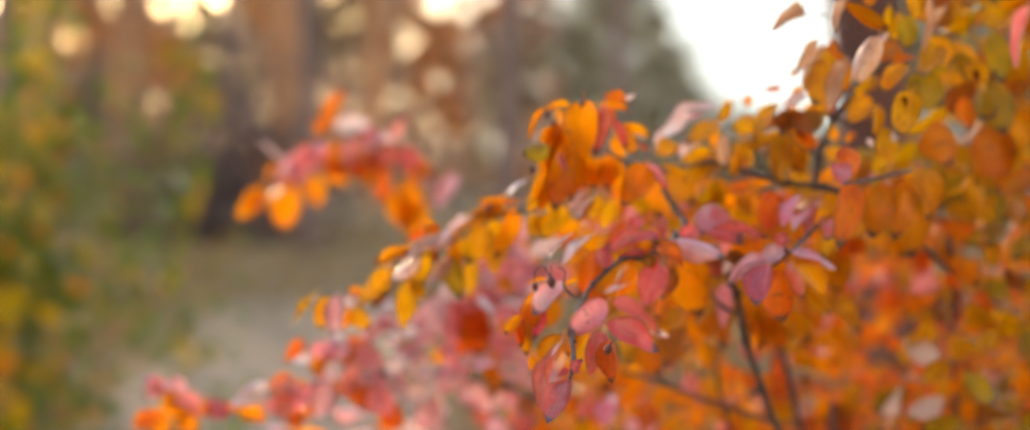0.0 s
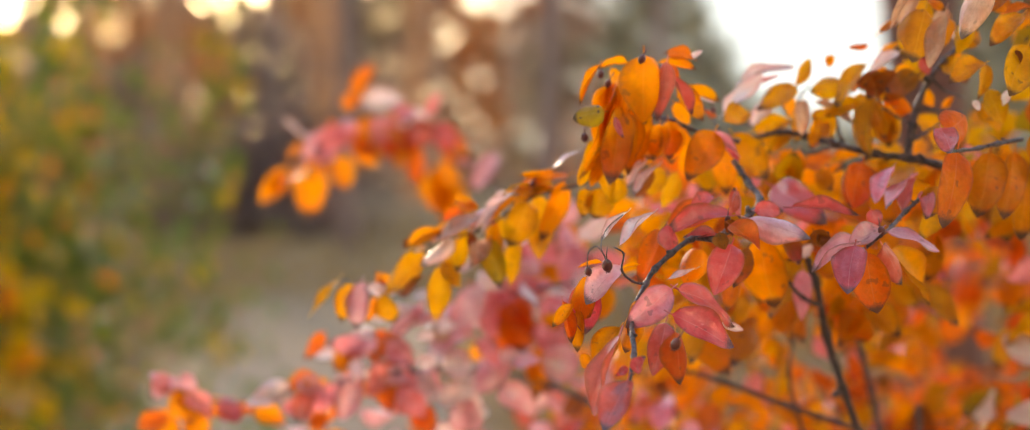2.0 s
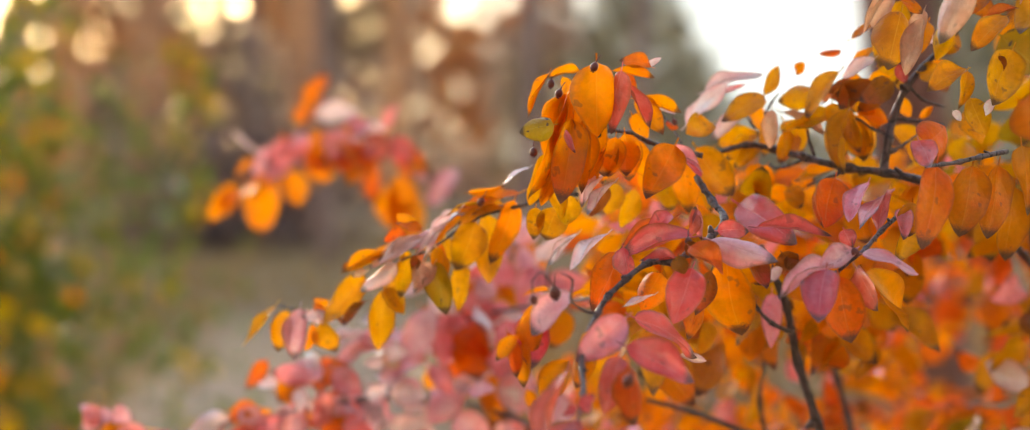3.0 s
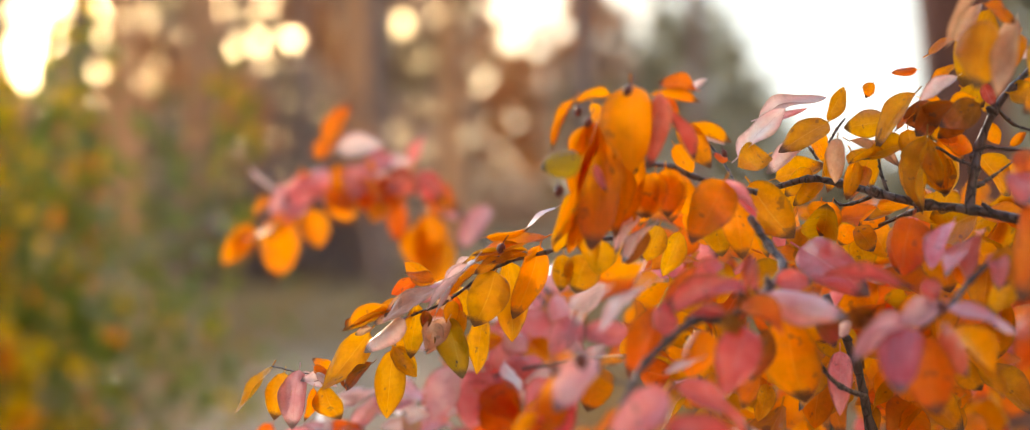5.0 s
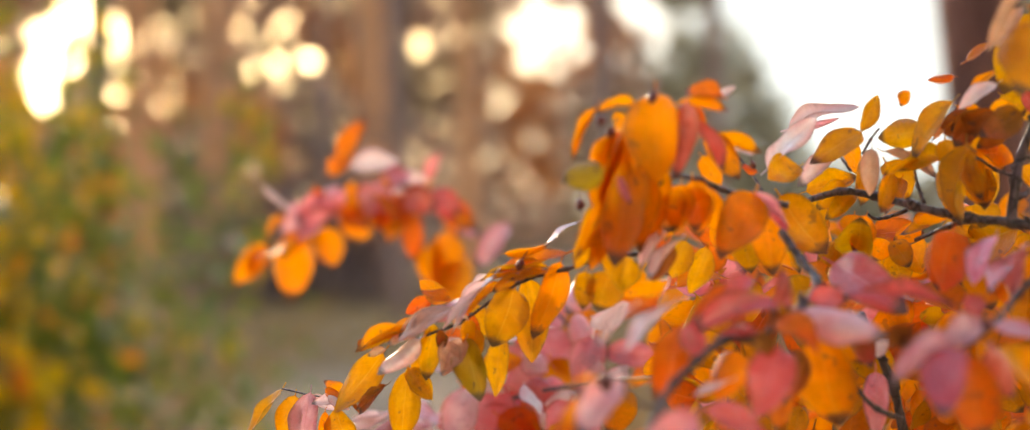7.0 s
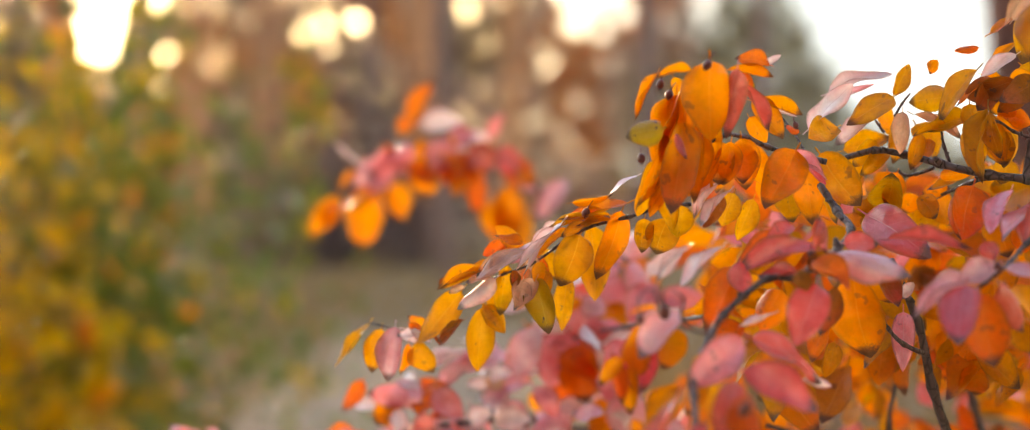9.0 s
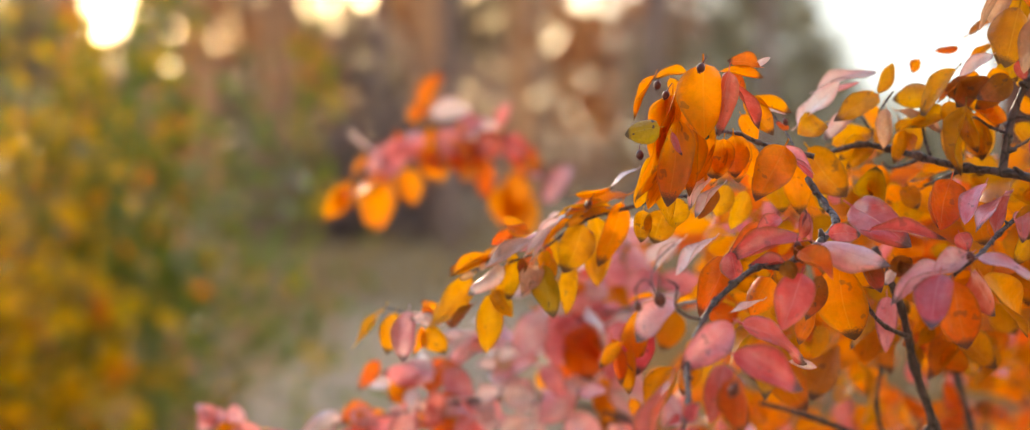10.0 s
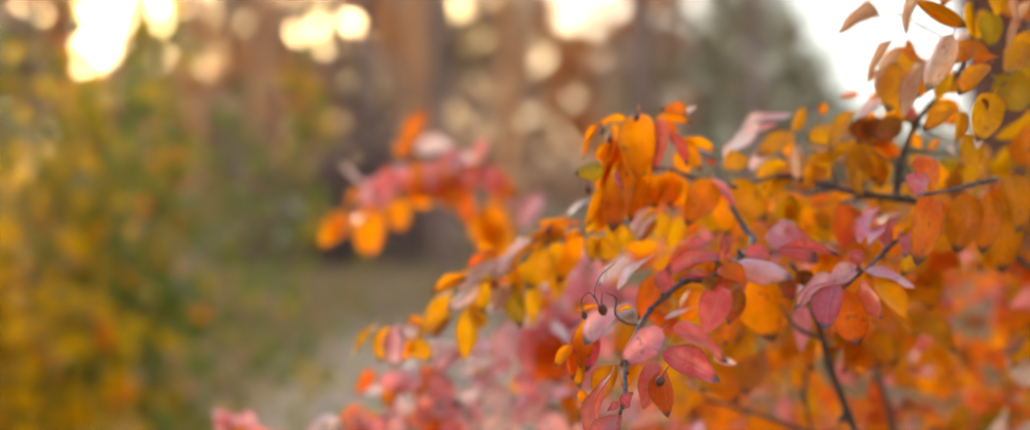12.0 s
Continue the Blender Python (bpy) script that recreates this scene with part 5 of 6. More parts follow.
leaf(branch, "o", -176.4, 1319.0, 1053.5, -160.2, 1315.0, 1044.5, 16.9, 0)
leaf(branch, "q", -156.2, 1298.0, 1052.7, -141.3, 1294.0, 1061.2, 17.7, 0)
leaf(branch, "o", -158.0, 1305.0, 1074.2, -137.5, 1301.0, 1077.1, 17.8, 0)
leaf(branch, "r", -113.7, 1312.0, 1074.6, -108.8, 1308.0, 1033.3, 20.2, 0)
leaf(branch, "r", -145.8, 1319.0, 1050.7, -157.9, 1315.0, 1025.1, 14.6, 0)
leaf(branch, "o", -137.8, 1298.0, 1052.8, -121.3, 1294.0, 1054.6, 12.2, 0)
leaf(branch, "r", -164.8, 1305.0, 1097.8, -179.4, 1301.0, 1076.4, 12.3, 0)
leaf(branch, "q", -147.5, 1312.0, 1091.4, -116.8, 1308.0, 1083.0, 20.2, 0)
leaf(branch, "q", -113.0, 1319.0, 1093.0, -84.6, 1315.0, 1123.0, 12.4, 0)
leaf(branch, "r", -104.9, 1298.0, 1093.3, -122.4, 1294.0, 1082.6, 14.4, 0)

# the mid pink twig
branch = twig(shrub, 3.1, 1.3, ((76.0, 1097.3, 1163.5), (54.8, 1196.8, 1150.9), (23.5, 1276.4, 1139.3), (-11.8, 1315.9, 1128.1), (-48.6, 1335.3, 1113.2), (-83.9, 1314.0, 1084.4)))
leaf(branch, "p", -41.0, 1329.1, 1134.7, -9.9, 1328.6, 1123.3, 26.7, 0)
leaf(branch, "k", -20.1, 1319.4, 1132.5, -32.5, 1317.6, 1092.2, 28.4, 0)
leaf(branch, "r", -10.8, 1317.0, 1116.1, -5.7, 1315.5, 1081.1, 30.4, -0)
leaf(branch, "k", 9.7, 1297.1, 1108.0, 25.9, 1295.7, 1074.5, 29.9, 0)
leaf(branch, "q", 31.5, 1276.8, 1091.1, 17.5, 1275.5, 1061.2, 29.5, -0)
leaf(branch, "q", -46.5, 1334.7, 1110.1, -74.7, 1333.7, 1086.1, 20.8, 0)
leaf(branch, "k", 42.1, 1329.6, 1167.0, 28.6, 1328.1, 1132.7, 22.8, -0)
leaf(branch, "q", 28.9, 1344.9, 1180.7, 41.5, 1343.8, 1154.5, 18.6, -0)
leaf(branch, "r", -31.8, 1329.8, 1093.9, -3.6, 1328.7, 1069.0, 29.7, 0)
leaf(branch, "p", -1.5, 1302.7, 1142.1, 18.9, 1301.8, 1121.8, 24.2, 0)
leaf(branch, "o", 54.9, 1198.2, 1146.1, 45.5, 1197.0, 1118.0, 22.3, -0)
leaf(branch, "r", -48.5, 1332.6, 1134.4, -22.4, 1331.2, 1103.2, 27.7, 0)
leaf(branch, "k", 23.5, 1278.3, 1129.1, 8.5, 1277.0, 1099.1, 26.6, 0)
leaf(branch, "o", 3.6, 1307.6, 1085.2, 13.8, 1306.1, 1049.4, 24.3, 0)
leaf(branch, "q", -6.6, 1305.3, 1157.2, 8.7, 1304.8, 1147.1, 16.5, 0)

# the stem twig
branch = twig(shrub, 3.9, 5.7, ((169.6, 1058.7, 1197.7), (186.2, 1067.2, 1161.7), (197.7, 1085.5, 1123.1), (213.0, 1103.8, 1083.6), (231.4, 1122.0, 1042.3)))

# the stem rear twig
branch = twig(shrub, 4.2, 5.3, ((256.2, 1305.7, 1123.5), (266.8, 1303.9, 1082.3), (274.8, 1302.6, 1051.3), (282.9, 1300.8, 1010.0)))

# the stem low twig
branch = twig(shrub, 3.0, 4.4, ((113.0, 1203.8, 1082.1), (146.6, 1203.4, 1072.8), (189.8, 1202.7, 1056.5), (247.2, 1201.9, 1037.8)))

# the stem right twig
branch = twig(shrub, 4.7, 3.9, ((315.9, 1049.0, 1204.4), (368.6, 1147.8, 1175.1), (425.4, 1246.6, 1145.0), (510.6, 1344.9, 1102.7)))

# the fork twig
branch = twig(shrub, 1.3, 2.9, ((159.0, 1027.6, 1172.5), (163.4, 1027.1, 1162.1), (173.4, 1036.7, 1152.5), (189.5, 1056.4, 1144.6)))
leaf(branch, "k", 176.5, 1057.5, 1168.8, 172.7, 1046.2, 1140.4, 13.2, 0)
leaf(branch, "w", 177.2, 1028.2, 1186.9, 170.7, 1027.8, 1177.6, 6.3, 0)
leaf(branch, "d", 175.9, 1038.3, 1189.2, 182.7, 1038.0, 1182.1, 8.2, 0)
leaf(branch, "o", 174.9, 1107.7, 1148.6, 170.1, 1106.5, 1121.2, 18.1, -0)
leaf(branch, "o", 208.8, 1116.8, 1152.2, 220.2, 1115.7, 1126.0, 18.7, 0)
leaf(branch, "y", 195.8, 1096.1, 1136.0, 202.0, 1095.2, 1115.6, 12.5, 0)
leaf(branch, "o", 159.1, 1117.8, 1175.7, 165.2, 1116.3, 1140.8, 24.0, -0)
leaf(branch, "y", 140.8, 1076.6, 1149.5, 137.0, 1075.8, 1129.6, 12.0, -0)

# the stem far twig
branch = twig(shrub, 3.4, 4.4, ((404.8, 1300.2, 1225.7), (435.1, 1357.0, 1150.5), (458.0, 1393.6, 1072.1), (483.1, 1409.6, 980.8)))

# the stem thin twig
branch = twig(shrub, 2.3, 3.2, ((182.7, 1177.1, 1157.2), (200.0, 1225.3, 1114.9), (195.2, 1223.6, 1076.6), (210.6, 1241.4, 1025.1)))

# the rear mid twig
branch = twig(shrub, 2.1, 1.3, ((56.5, 1354.9, 1103.8), (35.1, 1356.5, 1139.5), (22.4, 1357.8, 1170.7), (0.1, 1378.8, 1192.2)))
leaf(branch, "o", 22.5, 1361.1, 1177.1, 48.8, 1360.2, 1156.7, 27.1, 0)
leaf(branch, "k", -0.1, 1365.6, 1166.0, 21.7, 1364.3, 1136.2, 30.7, 0)
leaf(branch, "k", -0.4, 1356.5, 1140.1, -17.8, 1355.3, 1112.9, 26.2, 0)
leaf(branch, "q", 38.6, 1366.2, 1201.1, 20.8, 1365.4, 1182.7, 22.1, 0)
leaf(branch, "k", 15.8, 1391.8, 1191.2, -0.7, 1390.5, 1161.8, 27.4, 0)
leaf(branch, "o", 10.8, 1356.9, 1148.7, 27.6, 1355.6, 1120.1, 26.2, 0)
leaf(branch, "r", -27.6, 1355.4, 1114.0, 1.4, 1354.7, 1098.0, 30.4, 0)
leaf(branch, "q", -67.7, 1355.2, 1110.2, -48.0, 1355.5, 1117.8, 9.8, 0)
leaf(branch, "k", 21.5, 1355.9, 1126.4, 38.7, 1354.7, 1099.6, 25.4, 0)
leaf(branch, "r", -39.0, 1368.4, 1137.3, -23.6, 1367.5, 1116.0, 25.6, 0)
leaf(branch, "p", -14.7, 1408.2, 1176.9, -1.3, 1406.9, 1148.9, 24.1, 0)
leaf(branch, "w", 2.0, 1315.1, 1110.0, 18.0, 1315.5, 1117.4, 13.4, 0)
leaf(branch, "o", -50.0, 1355.0, 1105.5, -36.8, 1354.6, 1096.4, 16.9, 0)


# ---- more leaves of the rear shrub and of the near one, too many to count ----
def cloud(rng, n, low, high, keep=None):
    made = []
    while len(made) < n:
        p = rng.uniform(low, high)
        aside, down = (p[0] + 0.01) / (p[1] + 0.197), (p[2] - 1.274) / (p[1] + 0.197)
        if 0.222 < aside < 0.264 and -0.140 < down < -0.058:
            continue  # an opening in the shrub
        if p[2] > 1.268 and p[0] - 0.046 < 0.235 * (p[1] + 0.131):
            continue  # the sky and the pine show between the upper twigs
        if keep is None or keep(p):
            made.append(p)
    return made


rng = np.random.default_rng(4)
# orange depth behind the pink twigs
foliage(rear_shrub, scatter_leaves(cloud(rng, 560, (0.04, 1.30, 0.80), (0.48, 1.65, 1.20), lambda p: p[2] < 1.05 + 0.42 * p[0] and p[2] < 1.22), "ooooyyrrk", 0.04, rng))
foliage(rear_shrub, scatter_leaves(cloud(rng, 260, (0.26, 1.25, 0.85), (0.75, 1.7, 1.08)), "oorrydoo", 0.04, rng))
foliage(rear_shrub, scatter_leaves(cloud(rng, 56, (-0.20, 1.28, 0.88), (0.05, 1.5, 1.06)), "qqwrwowqk", 0.036, rng))
foliage(rear_shrub, scatter_leaves(cloud(rng, 45, (0.0, 1.3, 0.93), (0.16, 1.42, 1.12), lambda p: p[2] < 1.06 + 0.25 * p[0]), "kkqpoorrd", 0.038, rng))
# dark orange depth beside the pine
foliage(rear_shrub, scatter_leaves(cloud(rng, 260, (0.48, 1.35, 0.95), (0.95, 1.85, 1.30)), "orrdrdo", 0.04, rng))


# dim red leaves that close the opening behind
depth = np.random.default_rng(77).uniform((1.55, 0.21, -0.16), (1.95, 0.275, -0.045), (70, 3))
foliage(rear_shrub, scatter_leaves([(u * (y + 0.197) - 0.01, y, 1.274 + v * (y + 0.197)) for y, u, v in depth], "rrodr", 0.042, np.random.default_rng(78)))


def spray(points, n, spread):
    line = curve_through([Vector(p) for p in points], 8)
    return [tuple(line[int(rng.integers(len(line)))] + Vector(rng.normal(size=3)) * spread) for _ in range(n)]


# many white and pale pink leaves here stand for sky sheen
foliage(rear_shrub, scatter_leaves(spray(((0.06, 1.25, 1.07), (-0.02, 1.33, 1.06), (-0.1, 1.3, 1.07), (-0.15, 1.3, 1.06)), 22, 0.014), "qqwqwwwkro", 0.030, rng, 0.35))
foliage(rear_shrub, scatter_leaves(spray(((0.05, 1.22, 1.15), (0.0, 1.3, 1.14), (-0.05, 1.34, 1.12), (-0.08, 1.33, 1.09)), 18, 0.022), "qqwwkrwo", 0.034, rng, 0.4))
foliage(rear_shrub, scatter_leaves(spray(((-0.09, 1.68, 1.24), (-0.11, 1.69, 1.26), (-0.16, 1.71, 1.27), (-0.22, 1.73, 1.23)), 22, 0.014), "kkoor", 0.034, rng, 0.5))
# pale leaves added for the white sky glints on the low twigs
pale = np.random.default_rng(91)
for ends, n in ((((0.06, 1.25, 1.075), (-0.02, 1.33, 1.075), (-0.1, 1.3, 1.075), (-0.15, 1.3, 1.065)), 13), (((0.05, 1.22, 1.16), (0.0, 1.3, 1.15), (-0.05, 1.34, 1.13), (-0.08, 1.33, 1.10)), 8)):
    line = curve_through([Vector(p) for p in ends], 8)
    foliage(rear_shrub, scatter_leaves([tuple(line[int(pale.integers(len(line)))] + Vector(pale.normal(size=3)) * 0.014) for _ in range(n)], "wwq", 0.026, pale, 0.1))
# dense ochre leaves where the shrub goes on
foliage(near_shrub, scatter_leaves(cloud(rng, 165, (0.29, 1.06, 1.12), (0.62, 1.45, 1.46)), "yyoyddgyyo", 0.036, rng))
foliage(near_shrub, scatter_leaves(cloud(rng, 60, (0.38, 1.1, 1.26), (0.66, 1.4, 1.48)), "yygydoyd", 0.034, rng))
foliage(near_shrub, scatter_leaves(cloud(rng, 150, (0.26, 1.09, 1.2), (0.50, 1.32, 1.44), lambda p: p[0] > 0.04 + 0.262 * (p[1] - 0.2)), "yygyydgoyo", 0.036, rng))
foliage(near_shrub, scatter_leaves(cloud(rng, 130, (0.35, 1.08, 0.96), (0.54, 1.32, 1.16)), "yygydyoyw", 0.034, rng))
foliage(near_shrub, scatter_leaves(cloud(rng, 130, (0.06, 1.08, 1.12), (0.30, 1.22, 1.245)), "yyoor", 0.038, rng))
foliage(near_shrub, scatter_leaves(cloud(rng, 170, (0.08, 1.2, 1.12), (0.42, 1.5, 1.245)), "ooyrkr", 0.038, rng))
for x, y, top in ((0.30, 1.25, 1.05), (0.42, 1.32, 1.2), (0.25, 1.35, 0.95), (0.55, 1.30, 1.3)):
    twig(near_shrub, 12, 5, ((320 + 200 * x, 1000 * y + 60, -10), (1000 * x + 40, 1000 * y + 30, 400), (1000 * x, 1000 * y, 1000 * top)))

# the lower half of the two shrubs
foliage(near_shrub, scatter_leaves(cloud(rng, 420, (0.12, 1.0, 0.25), (0.78, 1.6, 0.95), lambda p: abs(p[0] - 0.42) < 0.12 + 0.35 * p[2]), "ooyyrrp", 0.04, rng))
foliage(rear_shrub, scatter_leaves(cloud(rng, 300, (-0.15, 1.45, 0.3), (0.6, 2.0, 0.95), lambda p: abs(p[0] - 0.25) < 0.1 + 0.3 * p[2]), "kkporr", 0.038, rng))
for x, y, top in ((0.22, 1.62, 0.95), (0.05, 1.55, 0.95), (0.10, 1.7, 1.15), (0.36, 1.6, 0.9)):
    twig(rear_shrub, 11, 4, ((250 + 150 * x, 1000 * y + 40, -10), (1000 * x + 60, 1000 * y + 20, 450), (1000 * x, 1000 * y, 1000 * top)))

# ---- the tall yellow and green shrub further off, its shoots hanging in strands ----
far_shrub = shrub_at(-1.95, 4.5, "tall loose shrub with hanging ochre and green leaves")
rng = np.random.default_rng(11)
for k in range(18):
    x, y = -1.95 + rng.uniform(-0.3, 0.3), 4.5 + rng.uniform(-0.2, 0.2)
    tx, ty = x + rng.uniform(-0.5, 0.9), y + rng.uniform(-0.3, 0.3)
    top = rng.uniform(1.7, 2.5)
    twig(far_shrub, 11, 3, ((1000 * x, 1000 * y, -10), (650 * x + 350 * tx, 500 * (y + ty), 900), (300 * x + 700 * tx, 1000 * ty, 1000 * top), (1000 * tx, 1000 * ty, 1000 * top - 250)))

TUFTS = {}
made = 0
while made < 290:
    x, y = rng.uniform(-2.7, -0.74), rng.uniform(4.15, 4.95)
    edge = -0.84 + 0.10 * noise.noise((y * 2.0, x * 2.0, 5.0))
    if rng.uniform() > min(1.0, max(0.06, (edge - x) / 0.55)):
        continue
    made += 1
    top = rng.triangular(0.6, 1.2, 1.95) if x < -1.42 else rng.triangular(0.6, 1.3, 2.2) if x < -1.15 else rng.uniform(0.5, 1.65)
    long = rng.uniform(0.45, 1.15)
    roll = rng.uniform()
    if x < -1.42:
        tint = "aaYYa" if roll < 0.50 else "GGsG" if roll < 0.72 else "ees" if roll < 0.94 else "dgo"
    elif x < -1.22:
        tint = "aaaYa" if roll < 0.36 else "GGeG" if roll < 0.72 else "eeaG" if roll < 0.88 else "dgo"
    else:
        tint = "GGGG" if roll < 0.50 else "eGa" if roll < 0.68 else "sGG" if roll < 0.84 else "aYo" if roll < 0.92 else "dG"
    sway = rng.normal() * 0.12
    count = int(rng.integers(16, 38))
    spots = [(x + sway * (k / count) + rng.normal() * 0.03, y + rng.normal() * 0.03, max(0.05, top - long * k / count + rng.normal() * 0.02)) for k in range(count)]
    add_leaves(TUFTS, scatter_leaves(spots, tint, 0.052, rng, 1.0))


def near_side(p):
    return rng.uniform() < min(1.0, max(0.1, (-0.95 - p[0]) / 0.5))


# single large leaves on the near side
add_leaves(TUFTS, scatter_leaves(cloud(rng, 120, (-2.3, 3.95, 0.2), (-1.12, 4.2, 1.7), near_side), "YaYaya", 0.088, rng))
add_leaves(TUFTS, scatter_leaves(cloud(rng, 46, (-2.2, 3.95, 0.2), (-0.85, 4.2, 1.5), near_side), "sssG", 0.060, rng))
add_leaves(TUFTS, scatter_leaves(cloud(rng, 90, (-2.1, 3.95, 0.2), (-1.36, 4.2, 1.8)), "YYaYY", 0.088, rng))
add_leaves(TUFTS, scatter_leaves(cloud(rng, 26, (-1.45, 3.92, 0.5), (-1.12, 4.1, 1.75)), "YYo", 0.10, rng))
add_leaves(TUFTS, scatter_leaves(cloud(rng, 70, (-1.75, 3.92, 0.45), (-1.15, 4.1, 1.05)), "YYae", 0.085, rng))
foliage(far_shrub, TUFTS)

# ---- pines ----
def pine(x, y, radius, tall, bark, lean=0.0, low=7.5, tufts=60):
    tree = tagged(new("pine_tree"), "tall pine with a bare reddish-brown trunk", "tree", "pines of the wood")
    tree.location = (x, y, 0)
    r = random.Random(int(1000 * x + y))
    line = [Vector((lean * z + 0.05 * noise.noise((x, y, z * 0.3)), 0.05 * noise.noise((y, x, z * 0.3)), z)) for z in [-0.15, 0.0, 0.4, 1.0, 2.0, 3.5, 5.5, 8.0, 11.0, tall]]
    radii = [radius * v for v in (1.35, 1.25, 1.08, 1.0, 0.97, 0.93, 0.86, 0.75, 0.55, 0.08)]
    bm = bmesh.new()
    tube(bm, line, radii, 16, 0.06)
    part("trunk", bm, bark, tree)
    verts, faces = [], []
    for k in range(14):
        z = low + (tall - low - 0.5) * k / 13
        turn = k * 2.4 + r.uniform(-0.3, 0.3)
        reach = (2.6 - 1.6 * k / 13) * r.uniform(0.7, 1.1)
        start = Vector((lean * z, 0, z))
        end = start + Vector((math.cos(turn) * reach, math.sin(turn) * reach, r.uniform(-0.2, 0.7)))
        bm = bmesh.new()
        tube(bm, [start, start.lerp(end, 0.5) + Vector((0, 0, 0.15)), end], [0.05, 0.035, 0.01], 6)
        part("limb", bm, bark, tree)
        for n in range(tufts):
            c = start.lerp(end, r.uniform(0.35, 1.05)) + Vector((r.gauss(0, 0.28), r.gauss(0, 0.28), r.gauss(0.1, 0.22)))
            for s in range(2):
                u = Vector((r.gauss(0, 1), r.gauss(0, 1), r.gauss(0, 0.6))).normalized() * 0.16
                w = u.cross(Vector((r.gauss(0, 1), r.gauss(0, 1), 1))).normalized() * 0.05
                i = len(verts)
                verts += [tuple(c - u), tuple(c + w), tuple(c + u), tuple(c - w)]
                faces.append((i, i + 1, i + 2, i + 3))
    me = bpy.data.meshes.new("crown")
    me.from_pydata(verts, [], faces)
    me.materials.append(NEEDLES)
    part("crown", me, None, tree)
    return tree


tagged(pine(1.60, 6.05, 0.14, 13, NEAR_BARK, -0.093), "dark pine trunk standing close behind the shrub")
for x, y, r, bark in ((-5.06, 24, 0.13, PINE_BARK), (-5.95, 30, 0.10, PINE_BARK), (-4.93, 34, 0.16, GREY_BARK), (-2.52, 22, 0.20, PINE_BARK), (-1.81, 18, 0.11, GREY_BARK), (-1.99, 33, 0.20, PINE_BARK), (0.57, 30, 0.20, GREY_BARK), (3.41, 40, 0.22, GREY_BARK), (-7.25, 26, 0.20, GREY_BARK), (-8.59, 33, 0.20, PINE_BARK), (-9.46, 38, 0.20, PINE_BARK),
                      (12.5, 34, 0.2, PINE_BARK), (9.6, 28, 0.2, GREY_BARK)):
    pine(x, y, r, random.uniform(13, 17), bark)

# unseen pines added behind the camera to block and shape the light
first = pine(-7.5, -4.0, 0.17, 14, PINE_BARK, 0.0, 2.6, 110)
second = pine(6.5, -5.5, 0.15, 12, GREY_BARK, 0.0, 2.2, 110)
rng = np.random.default_rng(31)
for k in range(42):
    turn = radians(-105 + 210 * k / 41 + rng.uniform(-3, 3))
    far = (7.0, 10.5, 14.0)[k % 3] + rng.uniform(-1, 1)
    copy_thing((first, second)[k % 2], pose(math.sin(turn) * far, -math.cos(turn) * far, 0, 0, 0, rng.uniform(0, 360)))

# ---- the edge of the wood, far off: leafy undergrowth and young trees with gaps of sky ----
# clear gaps (x, z, radius): towards the sun, single ones between the pines, over the young wood, beside the conifer
GAPS = (
    (-13.39, 5.85, 0.70), (-13.94, 4.90, 0.55), (-13.02, 6.54, 0.70), (-12.34, 5.92, 0.40), (-14.13, 4.29, 0.30), (-12.68, 4.96, 0.25), (-11.91, 5.21, 0.14), (-11.46, 5.64, 0.10), (-11.40, 4.67, 0.03), (-12.11, 4.34, 0.08),
    (-10.04, 6.22, 0.06), (-10.67, 5.65, 0.05), (-8.30, 4.80, 0.10), (-7.80, 5.03, 0.11), (-7.05, 5.10, 0.07), (-8.05, 5.48, 0.05), (-7.42, 5.55, 0.05), (-7.73, 5.99, 0.06),
    (-5.82, 4.82, 0.03), (-3.93, 5.51, 0.13), (-4.96, 6.23, 0.05), (-3.59, 3.34, 0.03), (-1.95, 4.18, 0.04),
    (-0.61, 5.58, 0.34), (-1.30, 5.76, 0.20), (-1.11, 4.98, 0.20), (-0.36, 4.80, 0.16), (0.22, 5.21, 0.20), (0.01, 6.05, 0.28), (-0.77, 6.28, 0.30),
    (2.02, 6.21, 0.35), (1.59, 6.48, 0.25), (2.35, 5.34, 0.20), (2.62, 5.85, 0.20), (3.40, 6.01, 0.20))


def wood_top(x):
    u = x / 45
    if u < 0.088:
        return 9.0
    if u < 0.112:
        return 6.2 - 50 * (u - 0.088)
    if u < 0.15:
        return 5.0 - 87 * (u - 0.112)
    return 1.7 + 0.4 * noise.noise((x * 0.5, 0, 0)) if u < 0.235 else min(9.0, 1.7 + (u - 0.235) * 300)


rng = np.random.default_rng(23)
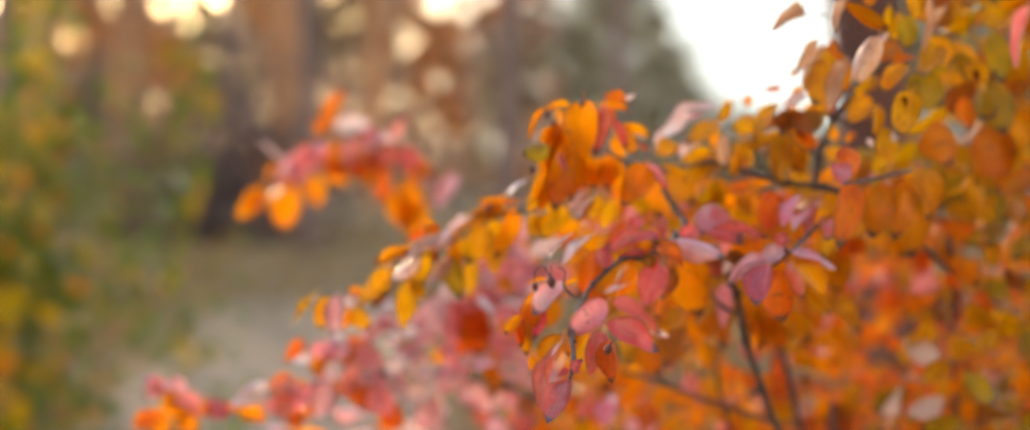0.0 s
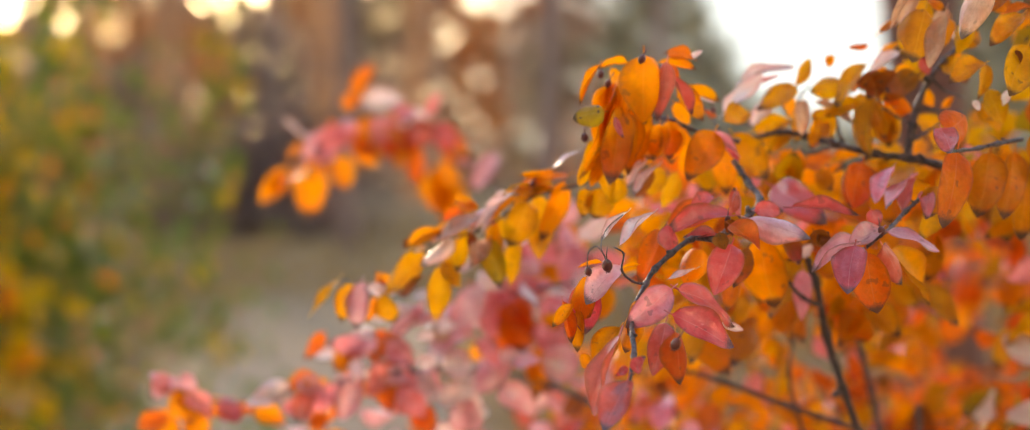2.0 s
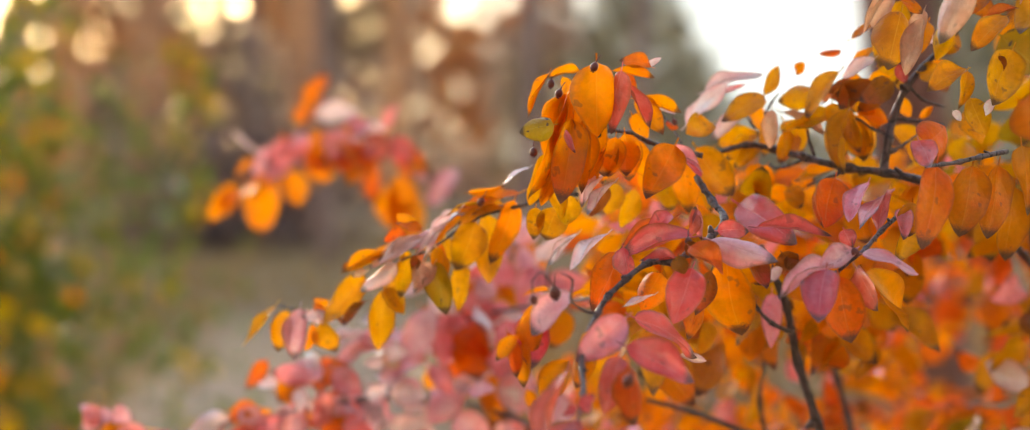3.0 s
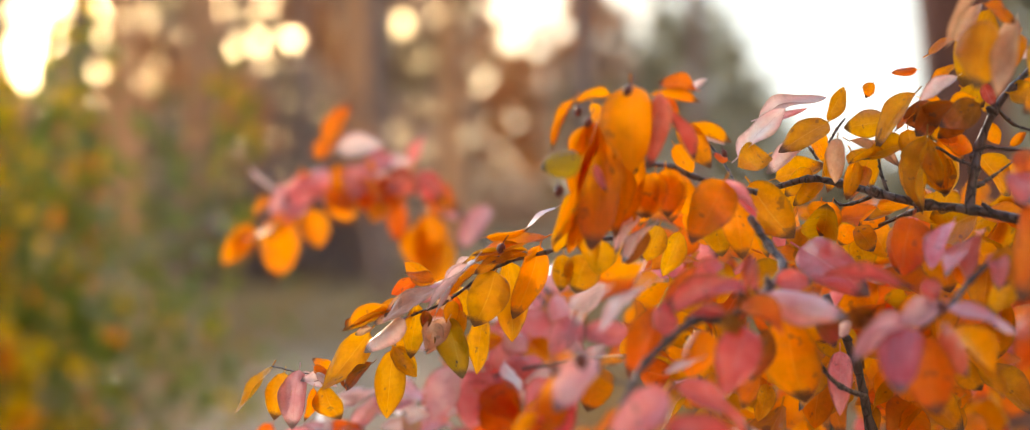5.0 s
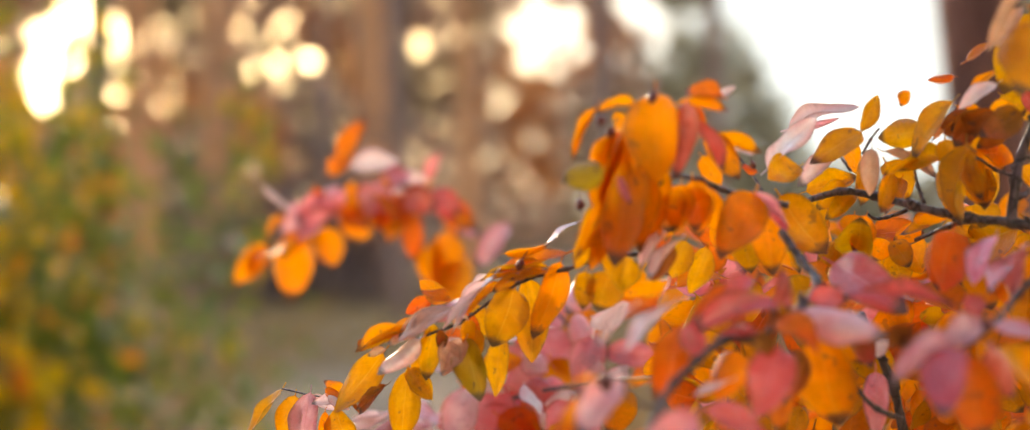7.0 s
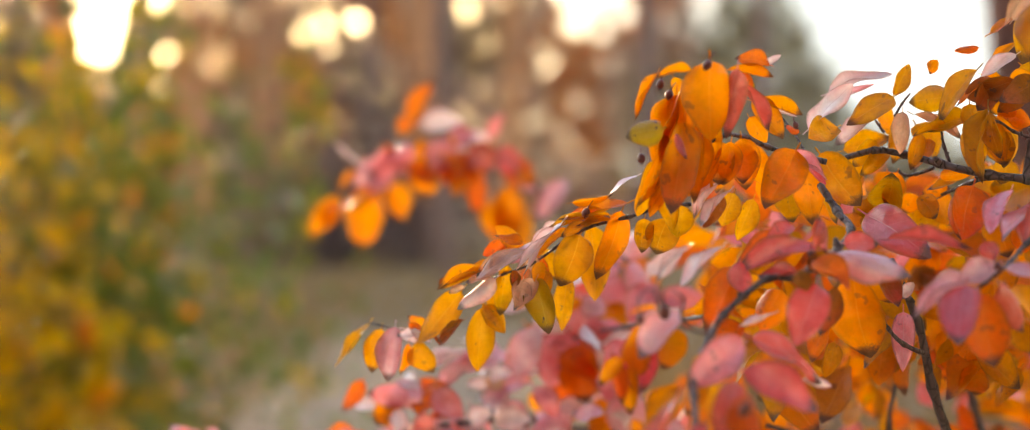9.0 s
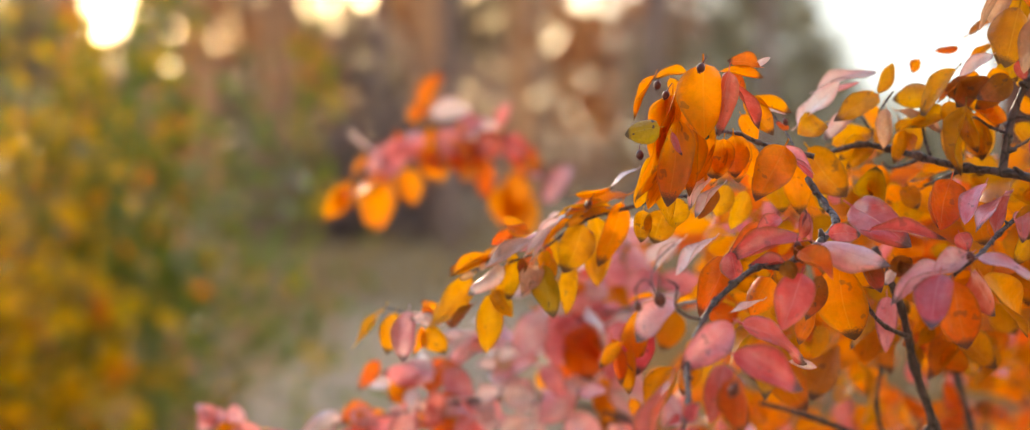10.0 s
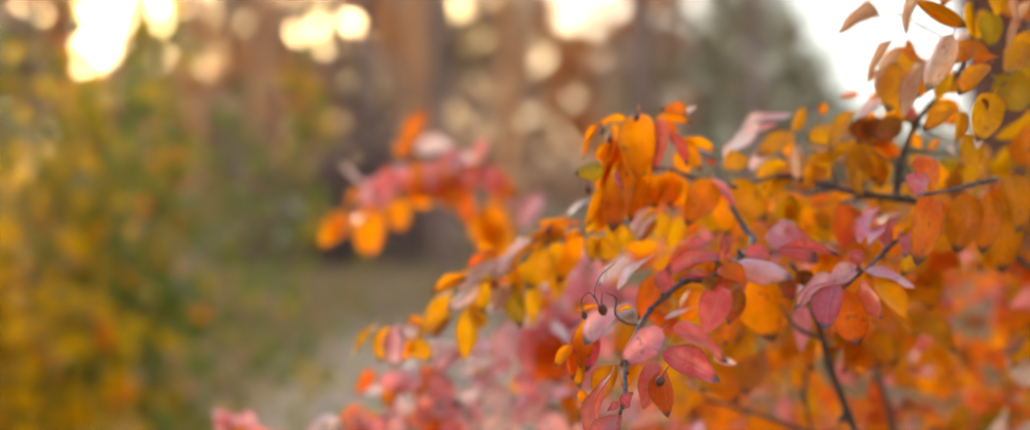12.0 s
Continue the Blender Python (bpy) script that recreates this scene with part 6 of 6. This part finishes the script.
# thin foliage towards the sun, and faint gaps all along
GAPS += tuple((rng.uniform(-18, -12.5), rng.uniform(4.8, 6.8), rng.uniform(0.02, 0.1)) for _ in range(12))
dim = np.random.default_rng(6)
GAPS += tuple((dim.uniform(-12.6, 1.3), dim.uniform(3.8, 6.2), dim.uniform(-0.01, 0.05)) for _ in range(24))
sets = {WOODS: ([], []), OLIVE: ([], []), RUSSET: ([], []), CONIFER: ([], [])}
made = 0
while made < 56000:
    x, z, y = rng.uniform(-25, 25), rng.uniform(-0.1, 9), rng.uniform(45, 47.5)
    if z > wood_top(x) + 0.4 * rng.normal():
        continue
    # thinner foliage lets more of the sky through; higher up it imitates haze
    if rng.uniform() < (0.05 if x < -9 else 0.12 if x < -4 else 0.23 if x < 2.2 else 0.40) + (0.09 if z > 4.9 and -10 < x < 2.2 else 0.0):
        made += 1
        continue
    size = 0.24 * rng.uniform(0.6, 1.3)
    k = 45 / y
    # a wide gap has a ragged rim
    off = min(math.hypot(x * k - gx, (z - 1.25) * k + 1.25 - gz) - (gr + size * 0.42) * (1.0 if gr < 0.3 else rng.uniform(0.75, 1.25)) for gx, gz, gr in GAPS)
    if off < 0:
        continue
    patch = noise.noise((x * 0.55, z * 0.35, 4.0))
    # the russet column near x = -1 is added for an orange pine trunk
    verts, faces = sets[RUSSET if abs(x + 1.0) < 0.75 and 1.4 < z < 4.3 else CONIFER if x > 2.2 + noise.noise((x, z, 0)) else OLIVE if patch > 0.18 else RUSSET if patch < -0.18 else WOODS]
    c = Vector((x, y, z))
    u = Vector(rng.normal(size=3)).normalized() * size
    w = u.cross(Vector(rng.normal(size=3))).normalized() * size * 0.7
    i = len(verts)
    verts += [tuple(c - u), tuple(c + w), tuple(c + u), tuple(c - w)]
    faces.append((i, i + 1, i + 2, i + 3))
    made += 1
for (material, (verts, faces)), label in zip(sets.items(), ("far brown undergrowth with gaps of bright sky", "far olive undergrowth between the pines", "far russet undergrowth between the pines, one patch standing for an orange trunk", "far grey-green conifers against the sky")):
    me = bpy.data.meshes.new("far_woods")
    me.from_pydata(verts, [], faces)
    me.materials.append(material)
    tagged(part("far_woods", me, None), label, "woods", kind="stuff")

# ---- a dark thicket at the foot of the pines ----
thicket = tagged(new("thicket"), "low dark brown thicket at the foot of the pines", "bush")
thicket.location = (-3.3, 21, 0)
rng = np.random.default_rng(8)
for k in range(9):
    bm = bmesh.new()
    end = Vector((rng.normal() * 0.8, rng.normal() * 0.4, rng.uniform(1.2, 2.2)))
    tube(bm, [Vector((end.x * 0.2, end.y * 0.2, -0.1)), end * 0.5, end], [0.03, 0.022, 0.008], 6)
    part("stem", bm, GREY_BARK, thicket)
verts, faces = [], []
for _ in range(2300):
    c = Vector((rng.normal() * 0.85, rng.normal() * 0.5, abs(rng.normal()) * 1.0))
    u = Vector(rng.normal(size=3)).normalized() * rng.uniform(0.05, 0.11)
    w = u.cross(Vector(rng.normal(size=3))).normalized() * 0.05
    i = len(verts)
    verts += [tuple(c - u), tuple(c + w), tuple(c + u), tuple(c - w)]
    faces.append((i, i + 1, i + 2, i + 3))
me = bpy.data.meshes.new("leaves")
me.from_pydata(verts, [], faces)
me.materials.append(THICKET)
tagged(part("leaves", me, None, thicket), kind="stuff")

# ---- dry grass beside the track ----
rng = np.random.default_rng(29)
verts, faces = [], []
for _ in range(9000):
    y = 5 + 22 * rng.uniform() ** 1.4
    x = rng.uniform(-0.55, 0.55) * y
    off = abs(x + 0.75 + 0.03 * y)
    if y < 13 and off < 0.75 + 0.4 * rng.uniform():
        continue
    tall = rng.uniform(0.08, 0.30)
    lean = rng.normal(size=2) * 0.09
    wide = 0.012
    t = rng.uniform(0, math.pi)
    dx, dy = wide * math.cos(t), wide * math.sin(t)
    i = len(verts)
    z = -0.02 + 0.10 * noise.noise((x * 0.23, y * 0.23, 3.1))
    verts += [(x - dx, y - dy, z - 0.03), (x + dx, y + dy, z - 0.03), (x + lean[0] + dx * 0.5, y + lean[1] + dy * 0.5, z + tall * 0.7), (x + 2 * lean[0], y + 2 * lean[1], z + tall)]
    faces += [(i, i + 1, i + 2), (i, i + 2, i + 3)]
me = bpy.data.meshes.new("grass")
me.from_pydata(verts, [], faces)
me.materials.append(GRASS)
tagged(part("grass", me, None), "dry yellow-green grass beside the track", "grass", kind="stuff")
